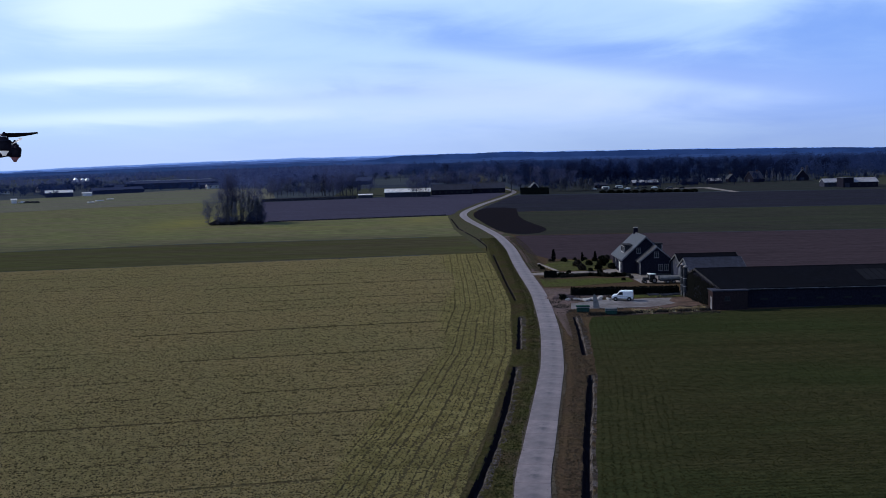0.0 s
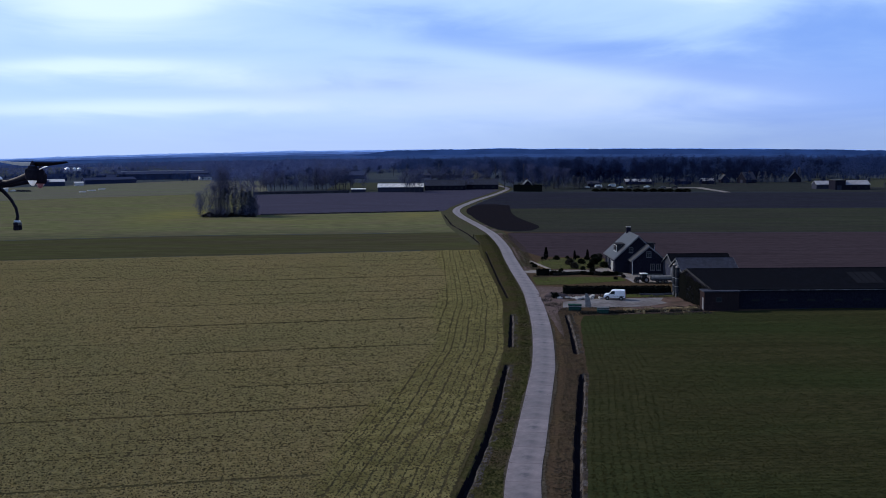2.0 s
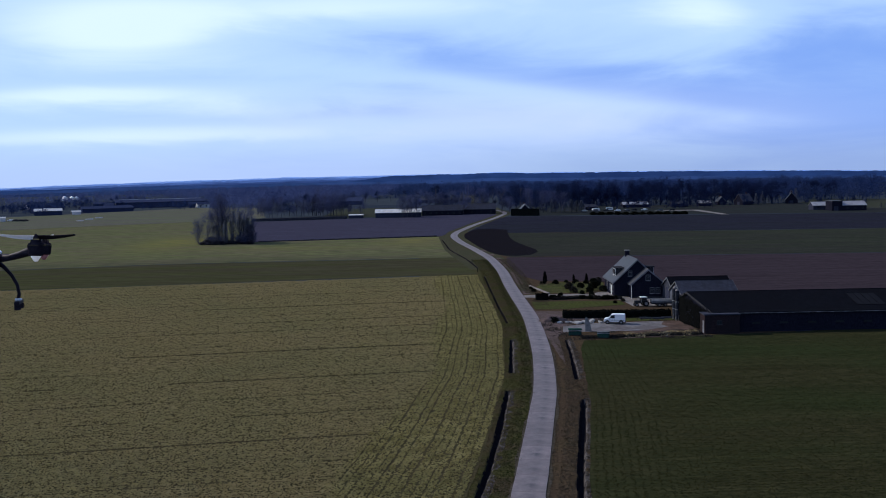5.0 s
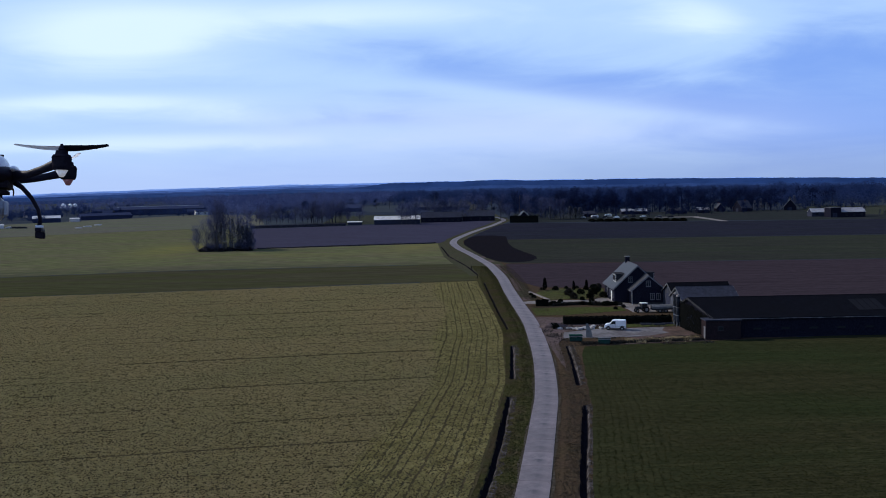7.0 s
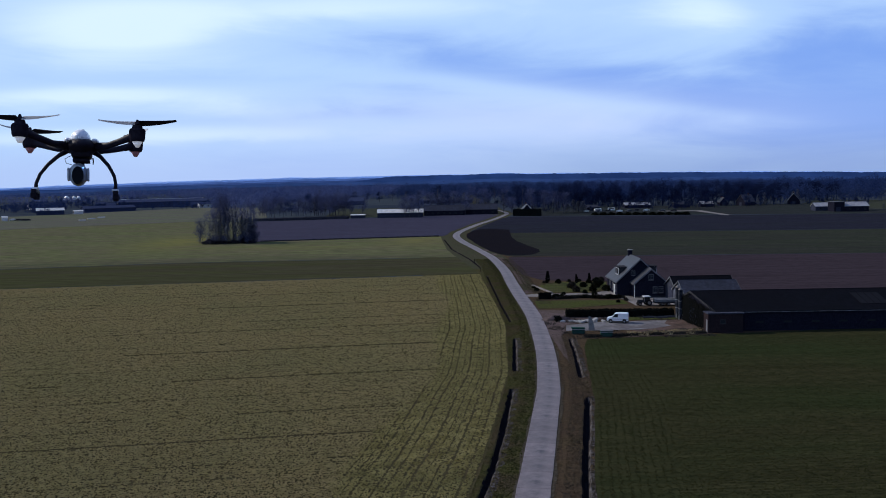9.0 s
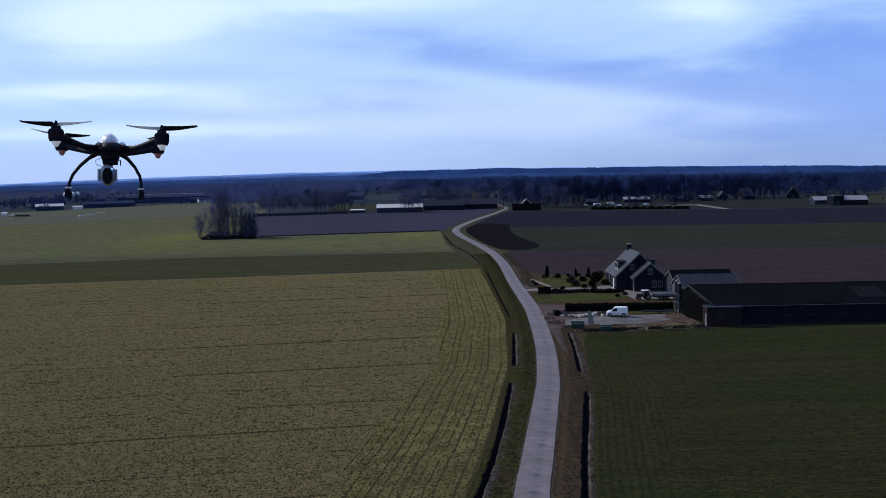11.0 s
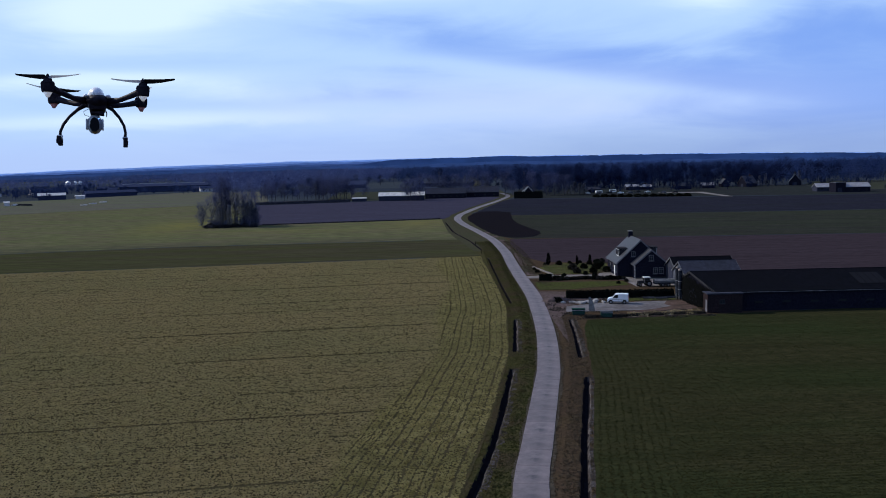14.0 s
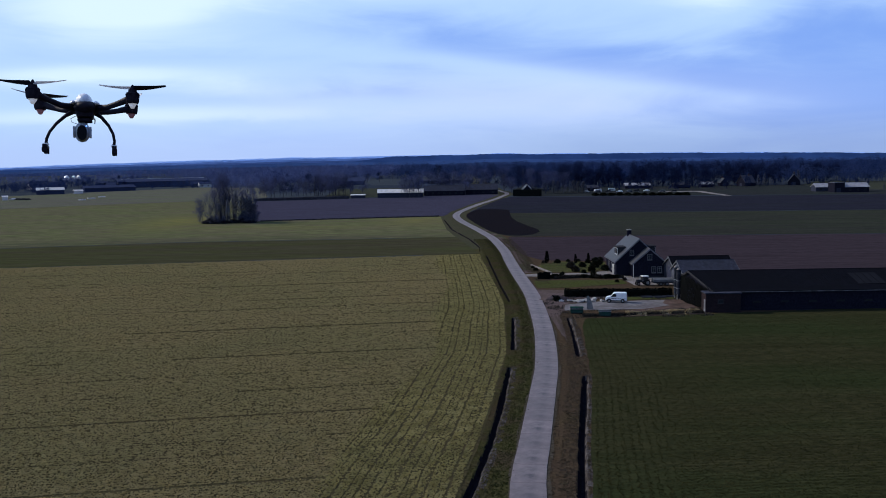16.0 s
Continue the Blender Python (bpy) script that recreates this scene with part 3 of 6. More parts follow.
def build_ground():
    xs = np.concatenate([-np.geomspace(4600, 11, 44), np.arange(-10, 10.01, 0.12), np.geomspace(11, 4600, 44)])
    ys = np.concatenate([[-1500, -600, -200, -40, 20, 45], np.arange(52, 160, 0.5), np.arange(160, 400, 1.5), np.geomspace(402, 4700, 60)])
    gx, gy = np.meshgrid(xs, ys)
    lane = spline(ROAD, 1.0)
    mid_x = np.interp(ys, lane[:, 1], lane[:, 0])
    left, right = (np.array(sum((DITCHES[k][0] for k in ks), [])) for ks in ((0, 1, 2, 3), (4, 5)))
    d_left, d_right = np.interp(ys, left[:, 1], left[:, 0]) - mid_x, np.interp(ys, right[:, 1], right[:, 0]) - mid_x
    for i in range(len(ys)):  # the columns run along the lane and along the ditches
        dl, dr = min(-2.5, max(-9.0, d_left[i])), min(9.0, max(2.5, d_right[i]))
        gx[i] = np.where(np.abs(xs) < 10, np.interp(xs, [-10, -5.08, 0, 4.04, 10], [-10, dl, 0, dr, 10]), xs)
    gx = gx + mid_x[:, None] * np.clip(1.6 - np.abs(np.meshgrid(xs, ys)[0]) / 60, 0, 1)
    gz = np.zeros_like(gx)
    for line, half, depth in DITCHES:
        d = away(gx, gy, line)
        d = d + 0.13 * half * (np.sin(gy * 0.9 + 4 * np.sin(gy * 0.23)) + 0.35 * np.sin(gy * 2.9 + 6 * np.sin(gy * 0.41))) + 0.04
        gz -= depth * np.clip(1.45 * (1 - d / half), 0, 1)
    near = (np.abs(gx - 10) < 14) & (gy > 50) & (gy < 300)
    wob = np.sin(gx * 2.1 + 3 * np.sin(gy * 0.7)) * np.cos(gy * 1.3 + gx)
    gz += np.where(near & (away(gx, gy, ROAD) > 2.2), 0.022 * wob, 0)
    v = np.column_stack([gx.ravel(), gy.ravel(), gz.ravel()])
    w, h = len(xs), len(ys)
    i = (np.arange(h - 1)[:, None] * w + np.arange(w - 1)[None, :]).ravel()
    f = np.column_stack([i, i + 1, i + 1 + w, i + w])
    ob = from_arrays("ground", v, f, M["verge"])
    ob.data.materials.append(M["land"])
    mid = v[f].mean(axis=1)
    far = ((mid[:, 1] > 430) | (mid[:, 0] < -6) | (mid[:, 0] > 60)).astype(int)
    ob.data.materials.append(M["wet_shaded_soil"])
    ob.data.materials.append(M["verge_green"])
    lane_x = np.interp(mid[:, 1], lane[:, 1], lane[:, 0])
    far[(mid[:, 0] < lane_x) & (mid[:, 1] < 300) & (far == 0)] = 3
    ob.data.materials.append(M["ditch_bank"])
    ob.data.materials.append(M["bare_earth"])
    aside = mid[:, 0] - lane_x
    ob.data.materials.append(M["verge_far"])
    far[(mid[:, 1] > 205) & (aside > -16) & (aside < 4.5)] = 6
    far[(mid[:, 1] > 205) & (mid[:, 1] < 260) & (aside < 0) & (aside > -16)] = 3
    trodden = (mid[:, 1] > 205) & (mid[:, 1] < 330) & (aside > 1.2) & (aside < 3.4) & (np.sin(mid[:, 1] * 0.31) + np.sin(mid[:, 1] * 0.13 + 2) > -0.4)
    far[trodden] = 5
    beside = np.minimum.reduce([away(mid[:, 0], mid[:, 1], DITCHES[k][0]) for k in (0, 1, 4, 5)])
    middle = np.where(mid[:, 0] < lane_x, np.interp(mid[:, 1], left[:, 1], left[:, 0]), np.interp(mid[:, 1], right[:, 1], right[:, 0]))
    far[(beside < 1.0) & (mid[:, 0] > middle) & (np.sin(mid[:, 1] * 1.1 + 4 * np.sin(mid[:, 1] * 0.37)) + 3.0 * (0.75 - beside) > 0)] = 4
    # wet ditch bottoms, and the shade of the left walls painted in the same black
    far[mid[:, 2] < -0.10] = 2
    far[(mid[:, 2] < -0.06) & (mid[:, 2] > -0.30) & (mid[:, 0] > middle)] = 4
    far[(mid[:, 2] < -0.10) & (mid[:, 1] > 158)] = 2
    far[mid[:, 2] < -0.40] = 2
    ob.data.polygons.foreach_set("material_index", far)
    tagged(ob, "flat grassy farmland with rough verges and ditches along a lane", "ground", kind="structure")


build_ground()


def sheet(name, outline, z, material, label, category="field"):
    """A field or yard: one thin slab of ground over an outline, its edge softened by many small steps."""
    rng = random.Random(name)
    edge = []
    for (ax, ay), (bx, by) in zip(outline, outline[1:] + outline[:1]):
        n = max(1, min(60, int(math.hypot(bx - ax, by - ay) / 2.5)))
        for k in range(n):
            j = 0.12 if k else 0.0
            edge.append((ax + (bx - ax) * k / n + rng.uniform(-j, j), ay + (by - ay) * k / n + rng.uniform(-j, j)))
    bm = bmesh.new()
    top = [bm.verts.new((x, y, z)) for x, y in edge]
    low = [bm.verts.new((x, y, -0.05)) for x, y in edge]
    for i in range(len(edge)):
        j = (i + 1) % len(edge)
        bm.faces.new((low[i], low[j], top[j], top[i]))
    face = bm.faces.new(top)
    bmesh.ops.recalc_face_normals(bm, faces=bm.faces[:])
    if face.normal.z < 0:
        bmesh.ops.reverse_faces(bm, faces=bm.faces[:])
    bmesh.ops.triangulate(bm, faces=[face])
    return tagged(mesh_object(name, bm, material), label, category, kind="structure")


def add_patches(m, patches, colour):
    """Soft-edged patches of lusher grass in a meadow: centre and half widths, in metres."""
    n = Nodes(m.node_tree, False)
    bsdf = next(x for x in n.t.nodes if x.type == "BSDF_PRINCIPLED")
    old = bsdf.inputs["Base Color"].links[0].from_socket
    co = n.add("ShaderNodeTexCoord").outputs["Object"]
    sep = n.add("ShaderNodeSeparateXYZ")
    n.link(co, sep.inputs[0])
    total = 0.0
    for x0, y0, rx, ry, strength in patches:
        dx = n.math("POWER", n.math("ABSOLUTE", n.math("DIVIDE", n.math("SUBTRACT", sep.outputs[0], x0), rx)), 2.0)
        dy = n.math("POWER", n.math("ABSOLUTE", n.math("DIVIDE", n.math("SUBTRACT", sep.outputs[1], y0), ry)), 2.0)
        total = n.math("ADD", total, n.math("MULTIPLY", n.math("EXPONENT", n.math("MULTIPLY", n.math("ADD", dx, dy), -1.0)), strength))
    rough = n.ramp(n.noise(n.mapping(co, (0.5, 1.2, 1)), 0.25, 4, 0.6), 0.25, 0.65)
    n.link(n.mix(n.math("MULTIPLY", total, rough, True), old, colour), bsdf.inputs["Base Color"])


add_patches(M["grass_green"], [(-112, 398, 16, 40, 0.9), (-10, 384, 14, 26, 0.7), (-60, 352, 40, 10, 0.35)], (0.180, 0.165, 0.050))
add_patches(M["grass_green"], [(-40, 303, 60, 12, 0.75), (-130, 292, 60, 12, 0.75), (-210, 276, 60, 14, 0.75)], (0.066, 0.066, 0.044))


def rounded(pts, times=2):
    for _ in range(times):
        pts = [(a[0] + (b[0] - a[0]) * t, a[1] + (b[1] - a[1]) * t) for a, b in zip(pts, pts[1:] + pts[:1]) for t in (0.25, 0.75)]
    return pts


CROP = [(9.8, 246.6), (10.4, 206.3), (10.8, 165.3), (9.9, 147), (8.4, 122), (7.1, 112), (4.7, 94.1), (3.1, 82.7), (1.3, 72.4), (0.4, 67), (-0.9, 56), (-60, 56),
        (-240, 170), (-240, 206), (-158.9, 219), (-109.9, 228.6), (-55.7, 236.6)]
sheet("crop_field", CROP, 0.03, M["soil_crop"], "winter catch crop field in pale yellow green with drill rows")
sheet("grass_strip", [(9.6, 249), (-55.7, 238), (-109.9, 230), (-240, 208), (-260, 250), (-193.7, 267.4), (-135.2, 282), (-87, 294), (0, 299), (4.5, 299)], 0.035,
      M["grass_dark"], "dark green strip of short grass beside the crop")
MEADOW = [(4.2, 300.5), (0, 300.5), (-87, 295.5), (-135.2, 283.5), (-260, 251.5), (-420, 370), (-400, 418), (-249.7, 525), (-208, 559), (-158, 591), (-116, 575),
                 (-93, 420), (-87, 395.5), (-79, 390), (-0.8, 404.5), (0.2, 370), (1.5, 331)]
sheet("meadow", MEADOW, 0.04, M["grass_green"], "light green meadow with yellowish patches")
sheet("pasture", [(-249.7, 526.5), (-400, 419.5), (-700, 560), (-463.3, 644), (-343.6, 722.2), (-233.7, 889.7), (-165, 855), (-120, 640), (-118, 585), (-158, 593), (-208, 560.5)], 0.045,
      M["grass_dull"], "dull brownish green pasture")
sheet("ploughed_field", [(-80, 391), (0.2, 408), (2.4, 420), (3.6, 436), (14.5, 500), (27, 562), (38.5, 625), (25, 640), (-30.4, 603), (-115, 577), (-92, 420), (-86, 396)], 0.03,
      M["ploughed"], "purplish brown ploughed field")
sheet("brown_field", [(21.2, 297), (139, 290), (260, 284), (230, 190), (97, 200), (64, 204), (40, 226), (24.6, 230), (21.0, 243), (20.0, 280)], 0.03,
      M["ploughed_red"], "reddish brown harrowed field behind the house")
sheet("green_field_strip", [(15.5, 339), (18.8, 308), (22.5, 298.4), (139, 291.5), (262, 285.5), (330, 400), (195, 407.6), (31.5, 419.4), (13, 410), (13, 372)], 0.034,
      M["sown_far"], "dark green sown strip of field")
sheet("dark_field", [(31.1, 421), (195, 409), (332, 402), (420, 530), (262, 549), (43.6, 586.7), (37, 570), (24, 500), (14, 442), (26, 445)], 0.03,
      M["ploughed_dark"], "dark brown harrowed field")
sheet("wet_patch", [(10.9, 418.3), (14.2, 441.2), (18.6, 456.3), (26.4, 455.7), (32.1, 446.2), (30.6, 419.6), (29.3, 392.3), (29.5, 367.9), (31.5, 345.8), (33.7, 326.1), (33.2, 316.2), (29.7, 305.4), (25.6, 302.0), (22.0, 303.0), (18.7, 309.5), (16.2, 323.3), (13.7, 348.2), (11.6, 376.9), (10.3, 395.0)],
      0.045, M["wet_shaded_soil"], "freshly turned black wet soil beside the lane")
CEREAL = [(17.3, 107), (14.7, 91.3), (13.2, 82.2), (11.5, 70.7), (9.4, 56), (70, 56), (160, 110), (160, 160), (97, 155.6), (73.9, 153.4), (48, 149.6), (42.6, 149),
                     (22.6, 146.3), (21.0, 139), (18.6, 119)]
sheet("sown_field", CEREAL, 0.03, M["sown"], "dark green winter cereal field with faint rows")
sheet("far_meadow", [(-78, 612), (-30, 612), (25, 648), (38, 660), (10, 790), (-90, 790)], 0.03, M["grass_far"], "far green meadow behind the farm sheds")


sheet("camp_meadow", [(48, 592), (120, 584), (262, 552), (330, 540), (470, 520), (470, 600), (300, 602), (264, 652), (284, 735), (60, 745), (52, 640)], 0.03, M["camp_grass"],
      "dark rough grass round the camp site and farm halls")
sheet("hall_field", [(264, 654), (302, 604), (470, 604), (470, 800), (320, 800), (286, 738)], 0.034, M["grass_far"], "pale green field behind the farm halls")


def build_crop_leaves(name, headland, material, label, seed):
    """Small leaf tufts in drill rows over the crop field; on the headland the rows follow the lane."""
    rng = np.random.default_rng(seed)
    n = 800000
    y = 56 + 190 * rng.random(n) ** 1.25
    x = 12 - (75 + 0.65 * (y - 56)) * rng.random(n)
    edge = [(9.8, 246.6), (10.4, 206.3), (10.8, 165.3), (9.9, 147), (8.4, 122), (7.1, 112), (4.7, 94.1), (3.1, 82.7), (1.3, 72.4), (-0.9, 56)]
    d = away(x, y, [tuple(p) for p in spline(edge, 9.0)])
    head = d + rng.normal(0, 0.5, n) < 10.8 + 1.2 * np.sin(y * 0.09)
    keep = inside(x, y, CROP) & (d > 0.1)
    if headland:
        along = d + 0.05 * np.sin(y * 0.21) + 0.03 * np.sin(y * 0.9)
        row = np.floor(along / 0.88)
        gap = np.mod(along, 0.88)
        bare = 0.23 + 0.10 * np.sin(row * 2.4)
        keep &= head & ((gap > bare) | (rng.random(n) < 0.10 + 0.08 * np.sin(y * 0.13 + 2 * row)))
        keep &= (np.abs(gap - 0.58) > 0.06) | (rng.random(n) < 0.6)
    else:
        across = y - 0.15 * x + 0.12 * np.sin(x * 0.11)
        fine = (np.mod(across + 0.06 * np.sin(x * 0.5), 0.66) < 0.2) & (rng.random(n) < 0.5)
        gap = np.mod(across + 1.3 * np.sin(across * 0.37), 6.3)
        strip = np.floor((across + 1.3 * np.sin(across * 0.37)) / 6.3)
        line = (gap < 0.20 + 0.0018 * y) & (np.sin(x * 0.055 + strip * 2.3) + 0.5 * np.sin(x * 0.23 + strip) > -0.3)
        keep &= ~head & ~fine & (~line | (rng.random(n) < 0.04))
    x, y = x[keep], y[keep]
    n = len(x)
    a = rng.random(n) * 6.283
    s = rng.uniform(0.080, 0.165, n) * (0.63 + y / 215)
    h = rng.uniform(0.03, 0.11, n)
    v, f = [], []
    for k in range(2):
        t = a + k * 1.8
        dx, dy = np.cos(t) * s, np.sin(t) * s
        lift = rng.uniform(0.2, 1.0, n) * h
        p0 = np.column_stack([x - dx, y - dy, np.full(n, 0.04) + 0.3 * lift])
        p1 = np.column_stack([x + dy * 0.6, y - dx * 0.6, np.full(n, 0.05) + h])
        p2 = np.column_stack([x + dx, y + dy, np.full(n, 0.04) + 0.5 * lift])
        base = k * 3 * n
        v += [p0, p1, p2]
        i = np.arange(n)
        f.append(np.column_stack([base + i, base + n + i, base + 2 * n + i]))
    ob = from_arrays(name, np.concatenate(v), np.concatenate(f), material)
    tagged(ob, label, "crop", kind="stuff")


build_crop_leaves("crop_leaves", False, M["crop"], "low pale yellow green crop leaves in drill rows", 5)
build_crop_leaves("headland_leaves", True, M["crop_yellow"], "low yellowish crop leaves in curving rows on the headland", 6)


def build_verge_grass(side, near, wide, material, label, seed):
    rng = np.random.default_rng(seed)
    n = int(11500 * (wide - near))
    line = spline(ROAD[:12], 0.5)
    k = rng.integers(0, len(line) - 1, n)
    off = near + (wide - near) * rng.random(n)
    t = line[k + 1] - line[k]
    t /= np.linalg.norm(t, axis=1)[:, None]
    slip = rng.random(n) * 0.5
    x, y = line[k, 0] + t[:, 1] * off * side + t[:, 0] * slip + rng.normal(0, 0.2, n), line[k, 1] - t[:, 0] * off * side + t[:, 1] * slip
    keep = ~inside(x, y, CROP) & ~inside(x, y, CEREAL)
    for d_line, half, depth in DITCHES:
        keep &= away(x, y, d_line) > half
    if side > 0:
        keep &= ~((off > 1.9) & (off < 2.5)) & ((y < 150) | (y > 186)) & ((y < 196) | (y > 206))
    x, y = x[keep], y[keep]
    n = len(x)
    a, s, h = rng.random(n) * 6.283, rng.uniform(0.05, 0.13, n), rng.uniform(0.03, 0.12, n)
    dx, dy = np.cos(a) * s, np.sin(a) * s
    v = np.concatenate([np.column_stack([x - dx, y - dy, np.full(n, -0.03)]), np.column_stack([x + dx, y + dy, np.full(n, -0.03)]),
                        np.column_stack([x + dy * 1.5, y - dx * 1.5, h])])
    i = np.arange(n)
    ob = from_arrays("verge_grass", v, np.column_stack([i, i + n, i + 2 * n]), material)
    tagged(ob, label, "grass", kind="stuff")


build_verge_grass(-1, 1.36, 3.0, M["tuft_dark"], "dark green grass tufts close beside the lane", 7)
build_verge_grass(-1, 2.7, 6.0, M["tuft"], "rough olive green grass tufts along the ditch", 8)
build_verge_grass(1, 1.38, 5.4, M["tuft_brown"], "rough brown grass tufts along the lane", 9)


def build_field_leaves(name, n, cloud, size, high, material, label, category):
    """Many single small leaves over the ground at the places that cloud() gives."""
    rng = np.random.default_rng(len(name))
    x, y = cloud(rng, n)
    n = len(x)
    a, s, h = rng.random(n) * 6.283, rng.uniform(0.5, 1.0, n) * size, rng.uniform(0.3, 1.0, n) * high
    dx, dy = np.cos(a) * s, np.sin(a) * s
    v = np.concatenate([np.column_stack([x - dx, y - dy, np.full(n, 0.035)]), np.column_stack([x + dx, y + dy, 0.035 + 0.4 * h]),
                        np.column_stack([x + dy * 0.6, y - dx * 0.6, 0.035 + h])])
    i = np.arange(n)
    tagged(from_arrays(name, v, np.column_stack([i, i + n, i + 2 * n]), material), label, category, kind="stuff")


def over_cereal(rng, n):
    y = 56 + 92 * rng.random(n) ** 1.3
    x = 10 + (36 + 0.62 * (y - 56)) * rng.random(n)
    beside = away(x, y, DITCHES[4][0] + DITCHES[5][0])
    beside += rng.normal(0, 0.10, n)
    edge = beside + 0.8 * np.sin(y * 0.11) < 8.5
    y = y + rng.normal(0, 0.08, n)
    keep = inside(x, y, CEREAL) & np.where(edge, np.mod(beside, 0.78) > 0.34, np.mod(y - 0.06 * x + 0.1 * np.sin(x * 0.4), 0.62) > 0.2)
    return x[keep], y[keep]


build_field_leaves("cereal_leaves", 170000, over_cereal, 0.15, 0.06, M["cereal"], "short dark green cereal leaves in faint rows", "crop")

# ---- yards, lawns, paths ----
sheet("bare_verge", [(17.2, 128), (18.0, 137), (18.8, 149.3), (20.2, 154), (21.0, 160.5), (24, 163), (29.5, 168), (29.5, 170), (23.2, 178), (18.1, 179), (17.5, 170), (17.2, 150)],
      0.025, M["bare_earth"], "bare trodden brown earth at the yard entrance", "ground")
sheet("yard_paving", [(20.3, 154.3), (21.1, 160.2), (27.5, 163.2), (41.0, 164.0), (41.5, 160), (40.6, 156.2), (31.7, 154.6)], 0.05, M["paving"],
      "grey paved yard in front of the barn", "yard")
sheet("straw_strip", [(29.5, 148.0), (42.2, 149.8), (42.2, 154.5), (38, 153), (30, 150.2)], 0.06, M["straw"], "strip of pale straw and reed litter", "litter")
sheet("lawn", [(22.3, 218), (27.7, 226), (39.3, 224), (37.2, 212), (31.9, 205), (23.2, 205.5)], 0.04, M["lawn"], "small green garden lawn with shrubs", "lawn")
sheet("front_lawn", [(18.8, 192.2), (37.0, 191.6), (37.0, 185.6), (24.9, 181.5), (18.6, 181)], 0.04, M["front_lawn"], "mown green front lawn", "lawn")
sheet("garden_path", [(18.0, 199.0), (18.0, 202.5), (21.5, 203.6), (33.5, 203.5), (37.4, 209.5), (37.5, 200.5), (40.4, 195.5), (47.8, 195.5), (47.8, 183), (38.0, 183),
                      (37.6, 192.8), (35.0, 196.5), (22, 198.5)], 0.035, M["gravel"], "pale gravel drive and garden path", "path")


sheet("yard_grass", [(31.0, 164.6), (43.0, 165.4), (43.0, 168.4), (31.0, 168.6)], 0.032, M["front_lawn"], "strip of grass between yard and hedge", "lawn")
sheet("earth_strip", [(29.0, 147.6), (42.8, 149.4), (42.7, 164.4), (39.6, 164.2), (38.2, 160.5), (38.8, 158.0), (35.5, 155.6), (30.5, 153.2)], 0.055, M["earth_red"], "reddish bare earth along the yard's edge", "ground")


# ---- the lane ----
def build_road():
    pts = spline(ROAD, 4.4)
    bed = bmesh.new()
    fine = spline(ROAD, 3.0)
    left, right = [], []
    for i, p in enumerate(fine):
        d = fine[min(i + 1, len(fine) - 1)] - fine[max(i - 1, 0)]
        d = d / np.linalg.norm(d)
        n = np.array([d[1], -d[0]])
        wob = 0.12 * math.sin(i * 1.7) + 0.08 * math.sin(i * 0.61)
        left.append(bed.verts.new((*(p - n * (1.66 + wob)), 0.02)))
        right.append(bed.verts.new((*(p + n * (1.72 - wob)), 0.02)))
    for i in range(len(fine) - 1):
        bed.faces.new((left[i], right[i], right[i + 1], left[i + 1]))
    road = tagged(mesh_object("road", bed, M["road_bed"]), "narrow winding lane of pale concrete slabs", "road", kind="structure")
    for i in range(len(pts) - 1):
        a, b = pts[i], pts[i + 1]
        d0 = pts[i] - pts[i - 1] if i else b - a
        d2 = pts[i + 2] - b if i + 2 < len(pts) else b - a
        c, d1 = (a + b) / 2, b - a
        yaw = math.atan2(-d1[0], d1[1])
        half, w = np.linalg.norm(d1) / 2 - 0.012, 1.43 + (0.12 if i > 70 else 0)
        bend0 = (math.atan2(-d0[0], d0[1]) - yaw) / 2
        bend1 = (math.atan2(-d2[0], d2[1]) - yaw) / 2
        corners = [(-w, -half - w * math.tan(bend0)), (w, -half + w * math.tan(bend0)), (w, half + w * math.tan(bend1)), (-w, half - w * math.tan(bend1))]
        bm = extruded(corners, 0.0, 0.07, "z")
        s = part("slab", bm, M["slab"], road)
        s.matrix_basis = pose(c[0], c[1], 0.0, 0, 0, math.degrees(yaw))


def slab_material():
    """Concrete slabs: each of its own tone, stained along the middle, with pale edges."""
    m = surface("concrete road slab", (0.148, 0.122, 0.123), (0.208, 0.172, 0.172), 1.6, 0.7, (0.133, 0.108, 0.110), 0.5, 0.3, vary=0.14, height=0.01, spec=0.5)
    n = Nodes(m.node_tree, False)
    bsdf = next(x for x in n.t.nodes if x.type == "BSDF_PRINCIPLED")
    old = bsdf.inputs["Base Color"].links[0].from_socket
    sep = n.add("ShaderNodeSeparateXYZ")
    co = n.add("ShaderNodeTexCoord").outputs["Object"]
    n.link(co, sep.inputs[0])
    mid = n.math("SUBTRACT", 1.0, n.ramp(n.math("ABSOLUTE", sep.outputs[0]), 0.15, 1.0))
    along = n.math("SUBTRACT", 1.0, n.ramp(n.math("ABSOLUTE", sep.outputs[1]), 0.7, 2.1))
    stain = n.math("MULTIPLY", n.math("MULTIPLY", mid, along), n.ramp(n.noise(co, 0.9, 5, 0.65), 0.38, 0.66))
    r = n.add("ShaderNodeObjectInfo").outputs["Random"]
    stain = n.math("MULTIPLY", stain, n.math("ADD", n.math("MULTIPLY", r, 0.55), 0.45))
    n.link(n.mix(stain, old, (0.058, 0.054, 0.062)), bsdf.inputs["Base Color"])
    return m


M["slab"] = slab_material()
build_road()


